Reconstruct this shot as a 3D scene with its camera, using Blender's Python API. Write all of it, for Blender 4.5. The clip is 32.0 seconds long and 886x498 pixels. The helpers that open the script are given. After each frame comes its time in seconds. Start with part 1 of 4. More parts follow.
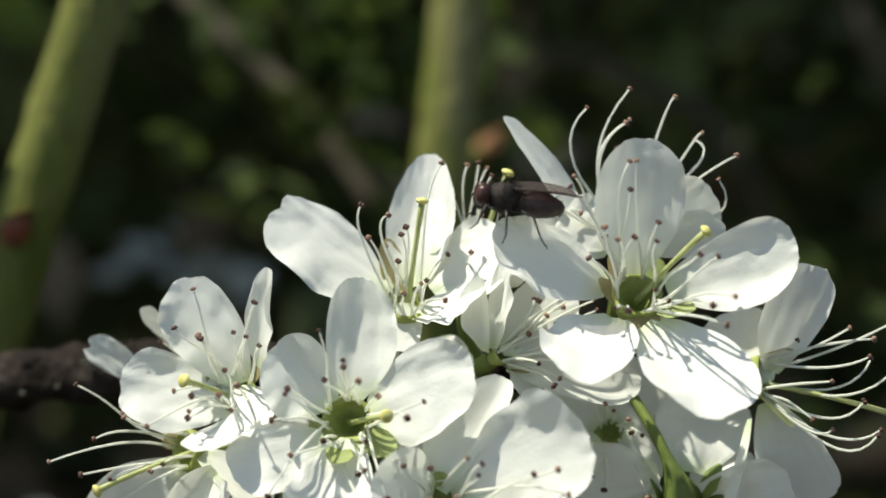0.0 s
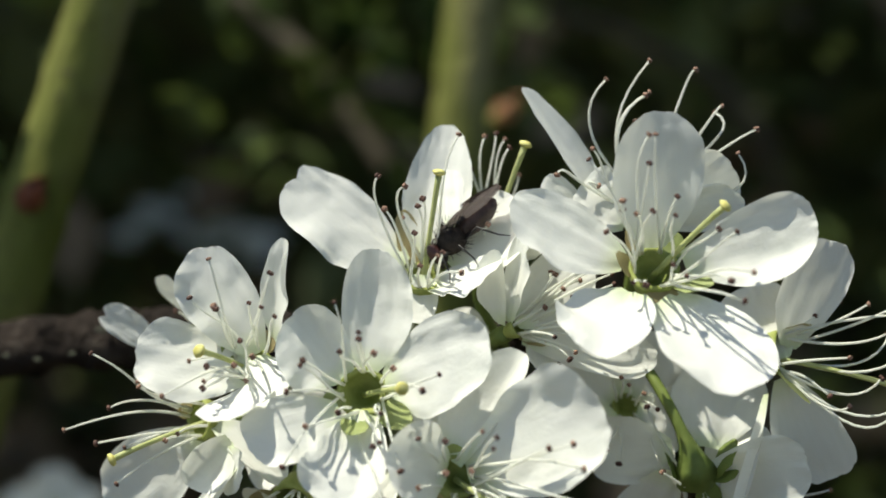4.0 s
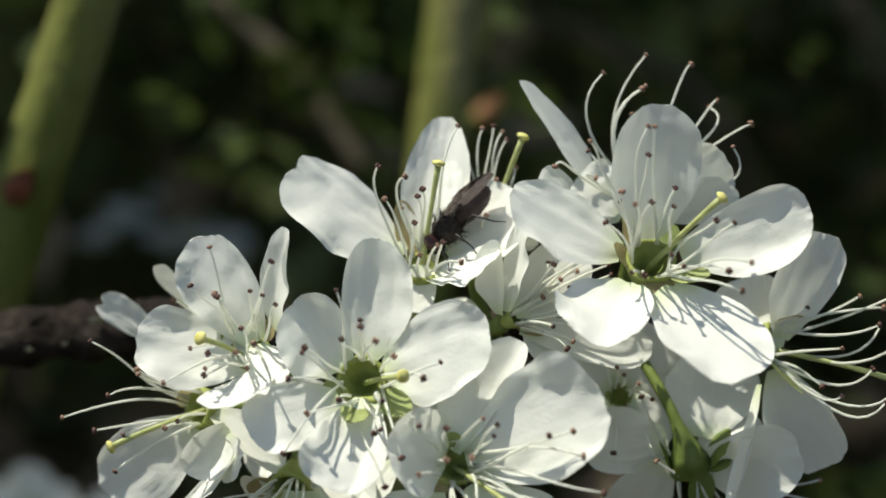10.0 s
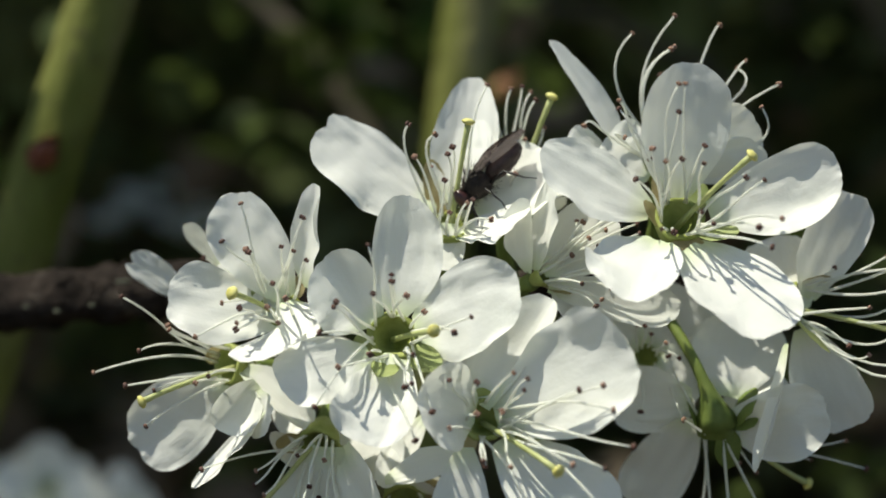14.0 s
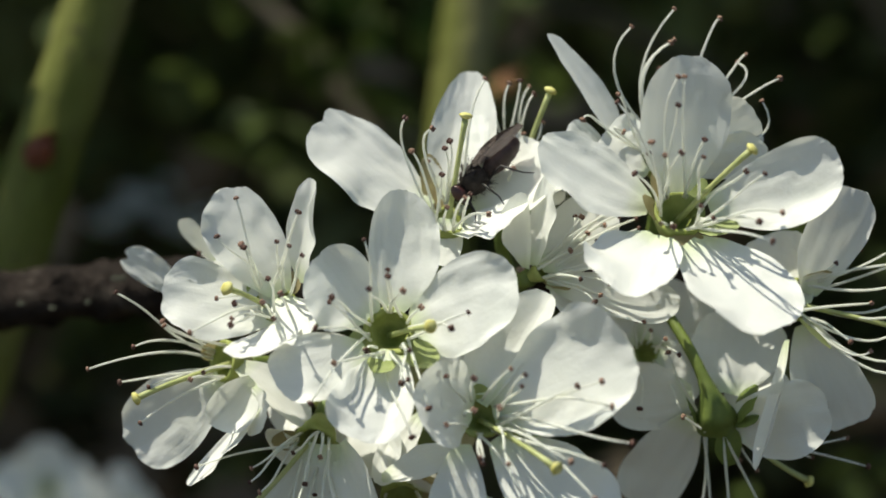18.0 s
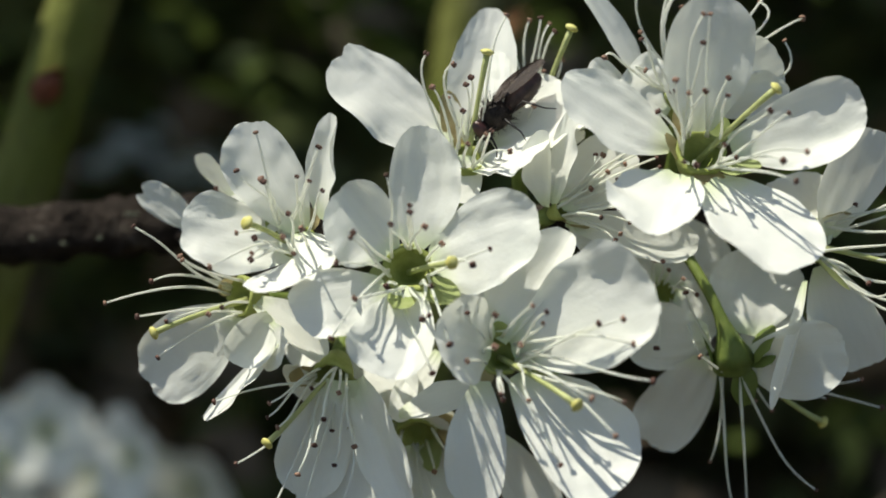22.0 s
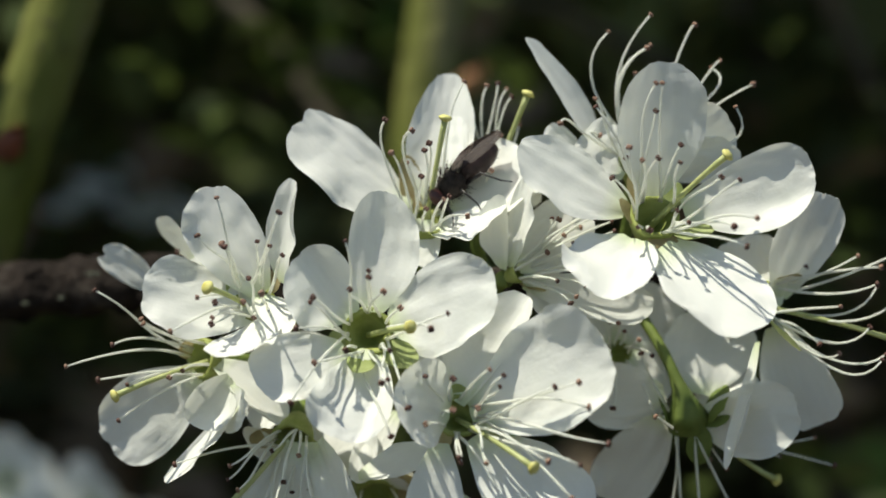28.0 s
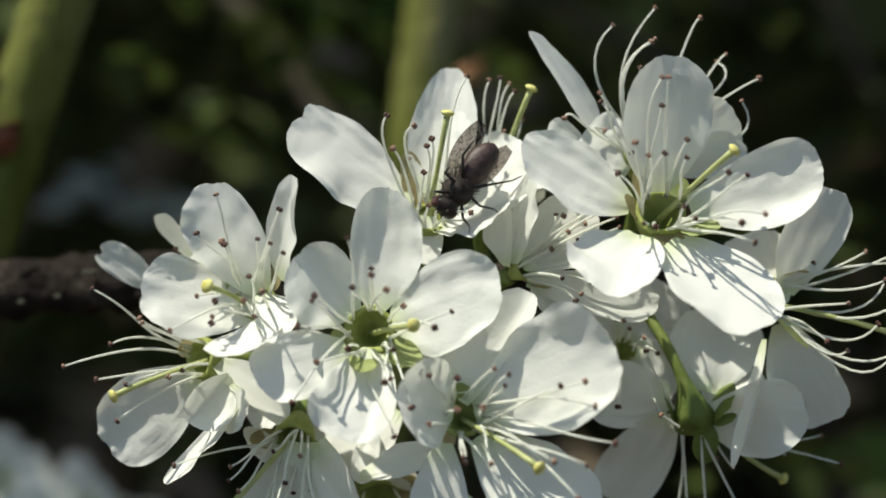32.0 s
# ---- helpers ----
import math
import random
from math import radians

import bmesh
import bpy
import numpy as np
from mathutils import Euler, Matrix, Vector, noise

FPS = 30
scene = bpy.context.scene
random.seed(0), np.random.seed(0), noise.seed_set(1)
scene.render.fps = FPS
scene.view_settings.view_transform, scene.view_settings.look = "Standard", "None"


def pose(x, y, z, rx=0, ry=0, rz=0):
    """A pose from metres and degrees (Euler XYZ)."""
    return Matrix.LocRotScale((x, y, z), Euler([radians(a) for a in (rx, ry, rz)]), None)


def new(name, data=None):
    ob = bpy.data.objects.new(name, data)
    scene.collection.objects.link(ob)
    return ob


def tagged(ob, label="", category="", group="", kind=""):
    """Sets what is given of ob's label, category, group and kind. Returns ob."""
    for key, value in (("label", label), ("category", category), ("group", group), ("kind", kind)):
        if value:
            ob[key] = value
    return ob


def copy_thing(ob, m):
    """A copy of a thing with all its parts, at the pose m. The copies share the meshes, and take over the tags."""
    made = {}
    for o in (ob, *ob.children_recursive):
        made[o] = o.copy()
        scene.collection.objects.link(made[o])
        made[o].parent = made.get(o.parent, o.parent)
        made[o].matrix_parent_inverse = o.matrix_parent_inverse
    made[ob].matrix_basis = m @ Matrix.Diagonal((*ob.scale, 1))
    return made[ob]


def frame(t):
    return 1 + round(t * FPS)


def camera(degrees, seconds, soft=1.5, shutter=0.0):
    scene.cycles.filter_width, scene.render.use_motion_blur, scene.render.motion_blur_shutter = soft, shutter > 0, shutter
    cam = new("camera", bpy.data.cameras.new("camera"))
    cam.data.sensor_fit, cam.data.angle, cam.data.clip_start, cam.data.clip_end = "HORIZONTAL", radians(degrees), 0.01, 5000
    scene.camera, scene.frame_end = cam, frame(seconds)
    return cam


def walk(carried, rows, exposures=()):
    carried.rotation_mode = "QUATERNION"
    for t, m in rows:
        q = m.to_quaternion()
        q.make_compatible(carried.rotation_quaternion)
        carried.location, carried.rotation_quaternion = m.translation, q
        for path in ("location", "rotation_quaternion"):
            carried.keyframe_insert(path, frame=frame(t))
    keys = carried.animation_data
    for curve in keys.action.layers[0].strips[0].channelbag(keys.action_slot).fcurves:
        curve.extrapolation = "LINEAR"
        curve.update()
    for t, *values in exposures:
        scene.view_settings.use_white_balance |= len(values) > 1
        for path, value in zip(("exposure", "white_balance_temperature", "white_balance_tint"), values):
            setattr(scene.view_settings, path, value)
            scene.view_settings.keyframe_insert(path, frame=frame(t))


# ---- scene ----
# One set of axes for the whole place: x to the right along the twig, y away from the lens, z up, all of it
# leaning 12 degrees forward because the lens looks slightly down. Flower data are in millimetres.
BASE = pose(0, 0, 1.15, -12, 0, 0)
MM = 0.001
cam = camera(35.0, 32.0, soft=1.8)
cam.data.dof.use_dof = True
cam.data.dof.focus_distance = 0.0865
cam.data.dof.aperture_fstop = 22.0
ROWS = [
    (0.0, 3.530, 0.271, 2.020, 3.831, 3.409, 1.420),
    (0.5, 4.222, 0.440, 1.723, 3.401, 3.733, 1.489),
    (1.0, 3.205, 0.739, 1.499, 3.478, 3.688, 1.262),
    (1.5, 2.972, 0.233, 1.418, 3.730, 3.771, 1.061),
    (2.0, 4.349, 0.013, 1.801, 3.606, 3.768, 0.715),
    (2.5, 4.162, 0.903, 1.482, 3.090, 2.921, 1.015),
    (3.0, 4.700, 1.190, 1.869, 3.175, 2.220, 1.103),
    (3.5, 3.344, 0.652, 2.399, 3.895, 1.865, 0.936),
    (4.0, 3.324, 0.680, 2.540, 4.355, 1.951, 0.875),
    (4.5, 0.873, 0.238, 1.382, 4.594, 1.910, 0.613),
    (6.5, 0.517, 0.324, 1.526, 4.412, 1.526, 0.432),
    (7.0, -0.325, 0.087, 1.924, 4.594, 1.911, 0.293),
    (7.5, 0.126, -0.595, 1.312, 4.317, 1.677, 0.481),
    (8.0, 0.826, -0.838, 1.739, 4.350, 1.792, 0.528),
    (8.5, -0.845, -1.178, 0.979, 4.597, 1.632, 0.299),
    (9.0, 1.437, 0.006, 1.186, 3.694, 1.587, 0.473),
    (9.5, 0.530, 0.248, 0.859, 3.326, 1.428, 0.408),
    (10.0, 1.205, -0.219, 1.578, 2.886, 2.159, 0.561),
    (10.5, 1.108, -1.130, 1.062, 2.899, 3.245, 0.491),
    (11.0, 1.408, -1.502, 0.836, 2.903, 3.634, 0.457),
    (11.5, 1.632, -1.077, 0.962, 2.885, 3.665, 0.533),
    (12.0, 0.337, -0.410, 0.139, 3.588, 2.619, 0.222),
    (12.5, 0.692, 0.385, 0.204, 3.237, 1.516, 0.325),
    (13.0, -0.267, 0.342, -0.043, 3.435, 1.269, 0.250),
    (13.5, -0.160, -0.288, -0.083, 2.948, 1.622, 0.285),
    (14.0, -0.218, -0.668, -0.492, 3.144, 1.787, 0.283),
    (14.5, -0.391, -0.890, -0.358, 3.287, 1.893, 0.187),
    (16.5, 0.442, 0.943, -0.702, 3.199, 1.718, 0.417),
    (17.0, 0.237, 0.399, -0.161, 3.373, 2.260, 0.360),
    (17.5, 1.484, 0.818, 0.419, 3.132, 2.699, 0.468),
    (18.0, 0.084, 0.195, -0.906, 3.263, 1.881, 0.294),
    (18.5, -0.434, 0.864, -0.346, 3.089, 1.334, 0.089),
    (19.0, -0.744, 0.984, -0.901, 2.775, 0.750, 0.001),
    (19.5, -1.170, 0.558, -0.292, 2.640, 1.423, -0.231),
    (20.0, -0.737, -0.587, -0.518, 2.117, 1.672, -0.157),
    (20.5, -0.592, -0.480, -0.440, 2.032, 1.791, -0.227),
    (21.0, -1.309, -0.269, -0.810, 2.687, 1.277, -0.282),
    (21.5, -1.307, 0.569, -1.115, 2.475, 0.432, -0.245),
    (22.0, -1.929, 0.398, -1.694, 2.732, -0.159, -0.276),
    (22.5, -2.022, 1.001, -2.615, 2.551, -0.363, -0.294),
    (23.0, -1.843, 1.259, -2.462, 1.909, -0.254, -0.332),
    (23.5, -1.993, 1.126, -2.279, 1.791, -0.321, -0.196),
    (24.0, -1.045, 1.114, -0.750, 1.649, 0.209, 0.180),
    (24.5, -0.225, -0.016, -0.236, -0.451, 0.482, 0.089),
    (25.0, -0.548, -0.113, -0.108, -1.545, -0.104, 0.116),
    (25.5, -0.812, 0.292, -0.213, -0.607, -0.121, -0.045),
    (26.0, -0.033, -0.035, 0.009, -0.000, 0.000, -0.000),
    (26.5, -0.743, -0.965, -0.177, 0.341, 0.995, -0.041),
    (28.5, -1.482, -0.673, -0.280, 1.509, 1.457, -0.092),
    (29.0, -1.350, -0.208, -0.374, 1.559, 1.403, -0.005),
    (29.5, -1.703, 0.041, -0.445, 1.435, 0.745, -0.074),
    (30.0, -1.917, -0.198, -0.151, 1.540, 1.036, -0.085),
    (30.5, -1.461, -0.512, -0.060, 1.785, 1.783, -0.003),
    (31.0, -1.106, -0.389, -0.037, 1.427, 1.728, 0.115),
    (31.5, -0.850, -0.208, -0.103, 0.974, 1.335, 0.028),
    (32.0, -2.141, 0.368, -0.041, 1.019, 1.230, 0.008),
]
EXPOSURES = [(0.0, 0.41, 6820, 4), (2.5, 0.39, 6820, 4), (4.5, 0.29, 6820, 4), (9.0, 0.20, 6820, 4), (32.0, 0.15, 6820, 4)]
walk(cam, [(t, BASE @ pose(x * MM, y * MM, z * MM, 90 + pitch, roll, yaw)) for t, x, y, z, yaw, pitch, roll in ROWS], EXPOSURES)

# ---- light ----
SUN_WAY = (BASE.to_3x3() @ Vector((-0.37, -0.20, 0.90))).normalized()
sun_lamp = bpy.data.lights.new("sun", "SUN")
sun_lamp.energy, sun_lamp.angle, sun_lamp.color = 5.0, radians(0.53), (1.0, 0.955, 0.88)
sun = new("sun", sun_lamp)
sun.matrix_world = Matrix.Translation((0, 0, 3)) @ SUN_WAY.to_track_quat("Z", "Y").to_matrix().to_4x4()
world = bpy.data.worlds.new("sky")
scene.world = world
world.use_nodes = True
sky = world.node_tree.nodes.new("ShaderNodeTexSky")
sky.sky_type, sky.sun_disc = "NISHITA", False
sky.sun_elevation = math.asin(SUN_WAY.z)
sky.sun_rotation = math.atan2(SUN_WAY.x, SUN_WAY.y)
world.node_tree.links.new(sky.outputs[0], world.node_tree.nodes["Background"].inputs[0])
world.node_tree.nodes["Background"].inputs[1].default_value = 0.1


# ---- materials ----
class Mat:
    """A small node-material builder."""

    def __init__(self, name):
        self.m = bpy.data.materials.new(name)
        self.m.use_nodes = True
        self.t = self.m.node_tree
        self.b = self.t.nodes["Principled BSDF"]
        self.out = self.t.nodes["Material Output"]

    def node(self, kind, **values):
        n = self.t.nodes.new(kind)
        for k, v in values.items():
            n.inputs[k.replace("_", " ")].default_value = v
        return n

    def link(self, a, b):
        self.t.links.new(a, b)

    def coords(self, which="Object", scale=(1, 1, 1)):
        c, mp = self.t.nodes.new("ShaderNodeTexCoord"), self.t.nodes.new("ShaderNodeMapping")
        mp.inputs["Scale"].default_value = scale
        self.link(c.outputs[which], mp.inputs["Vector"])
        return mp.outputs[0]

    def noise(self, vec, scale, detail=4, rough=0.55):
        n = self.node("ShaderNodeTexNoise", Scale=scale, Detail=detail, Roughness=rough)
        self.link(vec, n.inputs["Vector"])
        return n.outputs["Fac"]

    def ramp(self, fac, stops):
        r = self.t.nodes.new("ShaderNodeValToRGB")
        e = r.color_ramp.elements
        while len(e) < len(stops):
            e.new(0.5)
        for el, (p, c) in zip(e, stops):
            el.position, el.color = p, (*c, 1)
        self.link(fac, r.inputs[0])
        return r.outputs[0]

    def bump(self, height, strength, distance):
        b = self.node("ShaderNodeBump", Strength=strength, Distance=distance)
        self.link(height, b.inputs["Height"])
        return b.outputs[0]

    def mix(self, a, b, fac, mode="MIX"):
        n = self.t.nodes.new("ShaderNodeMix")
        n.data_type, n.blend_type = "RGBA", mode
        for sock, v in ((n.inputs[0], fac), (n.inputs[6], a), (n.inputs[7], b)):
            if isinstance(v, (int, float)):
                sock.default_value = v
            elif isinstance(v, tuple):
                sock.default_value = (*v, 1)
            else:
                self.link(v, sock)
        return n.outputs[2]

    def set(self, **values):
        for k, v in values.items():
            self.b.inputs[k.replace("_", " ")].default_value = v
        return self

    def thin(self, colour, share):
        """Lets part of the light through, as a thin leaf or petal does."""
        tr, mx = self.node("ShaderNodeBsdfTranslucent"), self.node("ShaderNodeMixShader", Fac=share)
        if isinstance(colour, tuple):
            tr.inputs["Color"].default_value = (*colour, 1)
        else:
            self.link(colour, tr.inputs["Color"])
        self.link(self.b.outputs[0], mx.inputs[1])
        self.link(tr.outputs[0], mx.inputs[2])
        self.link(mx.outputs[0], self.out.inputs["Surface"])
        return self


def petal_material():
    k = Mat("petal_white")
    veins = k.noise(k.coords("UV", (15, 1.6, 1)), 1.0, 4)
    crumple = k.noise(k.coords("Object", (1, 1, 1)), 800, 5, 0.6)
    blotch = k.noise(k.coords("Object", (1, 1, 1)), 190, 2)
    tone = k.ramp(veins, [(0.3, (0.85, 0.86, 0.795)), (0.7, (0.895, 0.895, 0.84))])
    tone = k.mix(tone, (0.80, 0.82, 0.73), k.ramp(blotch, [(0.5, (0, 0, 0)), (0.8, (0.5, 0.5, 0.5))]))
    where = k.t.nodes.new("ShaderNodeSeparateXYZ")
    k.link(k.coords("UV"), where.inputs[0])
    tone = k.mix((0.70, 0.78, 0.50), tone, k.ramp(where.outputs["Y"], [(0.0, (0, 0, 0)), (0.22, (1, 1, 1))]))
    k.link(tone, k.b.inputs["Base Color"])
    both = k.mix(veins, crumple, 0.76)
    n = k.bump(both, 0.22, 0.0005)
    k.link(n, k.b.inputs["Normal"])
    k.set(Roughness=0.48).b.inputs["Specular IOR Level"].default_value = 0.35
    return k.thin((0.88, 0.90, 0.81), 0.28).m


def soft_material(name, low, high, scale, rough=0.5, thin=None, bump=0.2, spec=0.4):
    k = Mat(name)
    v = k.coords("Object")
    k.link(k.ramp(k.noise(v, scale, 5), [(0.32, low), (0.68, high)]), k.b.inputs["Base Color"])
    k.link(k.bump(k.noise(v, scale * 3.1, 3), bump, 0.15 / scale), k.b.inputs["Normal"])
    k.set(Roughness=rough)
    k.b.inputs["Specular IOR Level"].default_value = spec
    if thin:
        k.thin(tuple(min(1, 1.2 * c) for c in high), thin)
    return k.m


def varied_leaf_material(name, low, high, thin):
    k = Mat(name)
    geo = k.t.nodes.new("ShaderNodeNewGeometry")
    c = k.ramp(geo.outputs["Random Per Island"], [(0.0, low), (0.7, high), (1.0, tuple(1.5 * a for a in high))])
    c = k.mix(c, (0.035, 0.036, 0.018), k.ramp(k.noise(k.coords("Object"), 90, 3), [(0.5, (0, 0, 0)), (0.85, (0.6, 0.6, 0.6))]))
    k.link(c, k.b.inputs["Base Color"])
    k.set(Roughness=0.7)
    k.b.inputs["Specular IOR Level"].default_value = 0.25
    return k.thin(c, thin).m


def bark_material():
    k = Mat("bark_dark")
    v = k.coords("Object", (1, 1, 1))
    big, fine = k.noise(v, 420, 6, 0.65), k.noise(v, 1700, 4)
    c = k.ramp(big, [(0.3, (0.010, 0.008, 0.0065)), (0.55, (0.034, 0.026, 0.021)), (0.78, (0.13, 0.112, 0.092))])
    k.link(c, k.b.inputs["Base Color"])
    k.link(k.bump(k.mix(big, fine, 0.45), 1.0, 0.0022), k.b.inputs["Normal"])
    k.b.inputs["Specular IOR Level"].default_value = 0.12
    return k.set(Roughness=0.9).m


def stem_material():
    k = Mat("stem_green_bark")
    v = k.coords("Object", (1, 1, 0.35))
    big, fine = k.noise(v, 110, 4), k.noise(v, 700, 4)
    c = k.ramp(big, [(0.34, (0.105, 0.125, 0.022)), (0.50, (0.155, 0.165, 0.042)), (0.66, (0.205, 0.195, 0.090))])
    k.link(k.mix(c, (0.035, 0.028, 0.013), k.ramp(fine, [(0.52, (0, 0, 0)), (0.8, (0.55, 0.55, 0.55))])), k.b.inputs["Base Color"])
    k.link(k.bump(fine, 0.8, 0.0009), k.b.inputs["Normal"])
    k.b.inputs["Specular IOR Level"].default_value = 0.15
    return k.set(Roughness=0.75).m


def ground_material():
    k = Mat("leaf_litter_soil")
    v = k.coords("Object")
    c = k.ramp(k.noise(v, 26, 6), [(0.3, (0.028, 0.021, 0.012)), (0.55, (0.065, 0.048, 0.025)), (0.75, (0.045, 0.055, 0.018))])
    k.link(c, k.b.inputs["Base Color"])
    k.link(k.bump(k.noise(v, 140, 5), 0.9, 0.01), k.b.inputs["Normal"])
    return k.set(Roughness=0.95).m


def wing_material(name, pale, vein_tone, clear_tone, cover=(0.62, 0.95)):
    k = Mat(name)
    vein = k.t.nodes.new("ShaderNodeTexVoronoi")
    vein.feature = "DISTANCE_TO_EDGE"
    vein.inputs["Scale"].default_value = 4.0
    k.link(k.coords("UV", (2.2, 0.55, 1)), vein.inputs["Vector"])
    lines = k.ramp(vein.outputs["Distance"], [(0.02, (1, 1, 1)), (0.06, (0, 0, 0))])
    k.link(k.mix(pale, vein_tone, lines), k.b.inputs["Base Color"])
    k.set(Roughness=0.62).b.inputs["Specular IOR Level"].default_value = 0.25
    clear, mx = k.node("ShaderNodeBsdfTransparent"), k.node("ShaderNodeMixShader")
    clear.inputs[0].default_value = (*clear_tone, 1)
    k.link(k.ramp(lines, [(0.0, (cover[0],) * 3), (1.0, (cover[1],) * 3)]), mx.inputs[0])
    k.link(clear.outputs[0], mx.inputs[1])
    k.link(k.b.outputs[0], mx.inputs[2])
    k.link(mx.outputs[0], k.out.inputs["Surface"])
    return k.m


PETAL = petal_material()
FILAMENT = soft_material("filament_white", (0.74, 0.76, 0.66), (0.86, 0.87, 0.80), 900, 0.45, 0.45, 0.1)
ANTHER = soft_material("anther_brown", (0.035, 0.016, 0.012), (0.13, 0.060, 0.042), 3000, 0.65)
ANTHER_PALE = soft_material("anther_tan", (0.15, 0.08, 0.055), (0.33, 0.20, 0.14), 3000, 0.65)
STYLE = soft_material("style_green", (0.40, 0.44, 0.17), (0.55, 0.58, 0.27), 1200, 0.45, 0.2)
STIGMA = soft_material("stigma_yellow", (0.50, 0.45, 0.10), (0.70, 0.67, 0.26), 2500, 0.6)
SEPAL = soft_material("sepal_green", (0.24, 0.30, 0.09), (0.41, 0.46, 0.20), 700, 0.5, 0.3)
SEPAL_TAN = soft_material("sepal_tan", (0.29, 0.23, 0.11), (0.46, 0.40, 0.21), 700, 0.55, 0.25)
CUP = soft_material("cup_olive", (0.22, 0.26, 0.055), (0.38, 0.41, 0.14), 700, 0.55, None, 0.3, 0.24)
STALK = soft_material("stalk_green", (0.10, 0.15, 0.03), (0.19, 0.24, 0.06), 700, 0.5, 0.1)
BARK = bark_material()
STEM = stem_material()
BUD_RED = soft_material("bud_red_scales", (0.09, 0.026, 0.012), (0.27, 0.085, 0.042), 900, 0.55)
BUD_ORANGE = soft_material("bud_orange_scales", (0.46, 0.16, 0.06), (0.66, 0.42, 0.24), 600, 0.55)
LEAF = varied_leaf_material("undergrowth_leaves", (0.084, 0.094, 0.040), (0.124, 0.150, 0.048), 0.30)
LEAF_BRIGHT = varied_leaf_material("young_leaves", (0.09, 0.16, 0.03), (0.16, 0.24, 0.05), 0.4)
LEAF_TUFT = varied_leaf_material("fresh_leaves", (0.035, 0.055, 0.012), (0.07, 0.10, 0.022), 0.4)
LEAF_DEAD = varied_leaf_material("dead_leaves", (0.098, 0.074, 0.050), (0.160, 0.122, 0.082), 0.2)
GROUND = ground_material()
TWIG_GREY = soft_material("twig_grey_brown", (0.030, 0.024, 0.014), (0.062, 0.050, 0.028), 120, 0.8, None, 0.6)
LICHEN = soft_material("lichen_grey_green", (0.07, 0.075, 0.055), (0.18, 0.185, 0.14), 2600, 0.9, None, 0.9, 0.1)
FLY_BLACK = soft_material("fly_black_bristled", (0.010, 0.008, 0.007), (0.048, 0.036, 0.030), 2600, 0.66, None, 1.0, 0.22)
FLY_ABDOMEN = soft_material("fly_dark_brown", (0.028, 0.015, 0.013), (0.068, 0.037, 0.031), 2200, 0.5, None, 0.6, 0.5)
FLY_EYE = soft_material("fly_eye_maroon", (0.035, 0.012, 0.010), (0.075, 0.026, 0.020), 6000, 0.3, None, 0.4, 0.5)
FLY_LEG = soft_material("fly_leg_black", (0.008, 0.007, 0.007), (0.022, 0.018, 0.016), 3000, 0.45)
WING = wing_material("smoky_wing_membrane", (0.080, 0.062, 0.056), (0.020, 0.014, 0.012), (0.55, 0.49, 0.47), (0.50, 0.9))
BEE_WING = wing_material("tawny_wing_membrane", (0.30, 0.20, 0.10), (0.12, 0.07, 0.03), (0.92, 0.88, 0.80), (0.16, 0.5))
BEE_FUR = soft_material("bee_tawny_fur", (0.13, 0.075, 0.030), (0.36, 0.21, 0.085), 1500, 0.9, None, 0.9)
BEE_DARK = soft_material("bee_dark_band", (0.015, 0.010, 0.008), (0.06, 0.04, 0.03), 1200, 0.45)


# ---- mesh helpers ----
def part(name, bm, material, parent=None, label=""):
    """One mesh object from a bmesh, under a thing or a part (or free standing)."""
    data = bpy.data.meshes.new(name)
    bm.to_mesh(data)
    bm.free()
    for p in data.polygons:
        p.use_smooth = True
    data.materials.append(material)
    ob = new(name, data)
    if parent:
        ob.parent = parent
    return tagged(ob, label)


def empty(name, m=Matrix(), **tags):
    ob = new(name)
    ob.empty_display_size = 0.002
    ob.matrix_world = m
    return tagged(ob, **tags)


def tube(bm, points, radii, sides=7):
    """A round tapered tube along points, with closed ends."""
    pts = [Vector(p) for p in points]
    ring0, axis = None, None
    for i, p in enumerate(pts):
        way = (pts[min(i + 1, len(pts) - 1)] - pts[max(i - 1, 0)]).normalized()
        if axis is None:
            axis = way.orthogonal().normalized()
        axis = (axis - way * axis.dot(way)).normalized()
        other = way.cross(axis)
        ring = [bm.verts.new(p + (axis * math.cos(a) + other * math.sin(a)) * radii[i])
                for a in (2 * math.pi * j / sides for j in range(sides))]
        if ring0:
            for j in range(sides):
                bm.faces.new((ring0[j], ring0[(j + 1) % sides], ring[(j + 1) % sides], ring[j]))
        else:
            bm.faces.new(list(reversed(ring)))
        ring0 = ring
    bm.faces.new(ring0)


def bezier(a, b, c, n):
    a, b, c = Vector(a), Vector(b), Vector(c)
    return [a * (1 - u) ** 2 + b * 2 * u * (1 - u) + c * u * u for u in (i / n for i in range(n + 1))]


def blob(bm, centre, size, turn=None, seg=10, rings=7, rough=0.0):
    """An ellipsoid with an uneven surface."""
    m = Matrix.Translation(centre) @ (turn.to_4x4() if turn else Matrix()) @ Matrix.Diagonal((*size, 1))
    made = bmesh.ops.create_uvsphere(bm, u_segments=seg, v_segments=rings, radius=1.0)["verts"]
    for v in made:
        k = 1 + rough * noise.noise(v.co * 2.3 + Vector(centre) * 900)
        v.co = m @ (v.co * k)
    return made


def frame_of(way, up):
    """A turn whose x axis runs along way and whose z axis leans to up."""
    x = Vector(way).normalized()
    z = (Vector(up) - x * x.dot(Vector(up))).normalized()
    return Matrix((x, z.cross(x), z)).transposed()


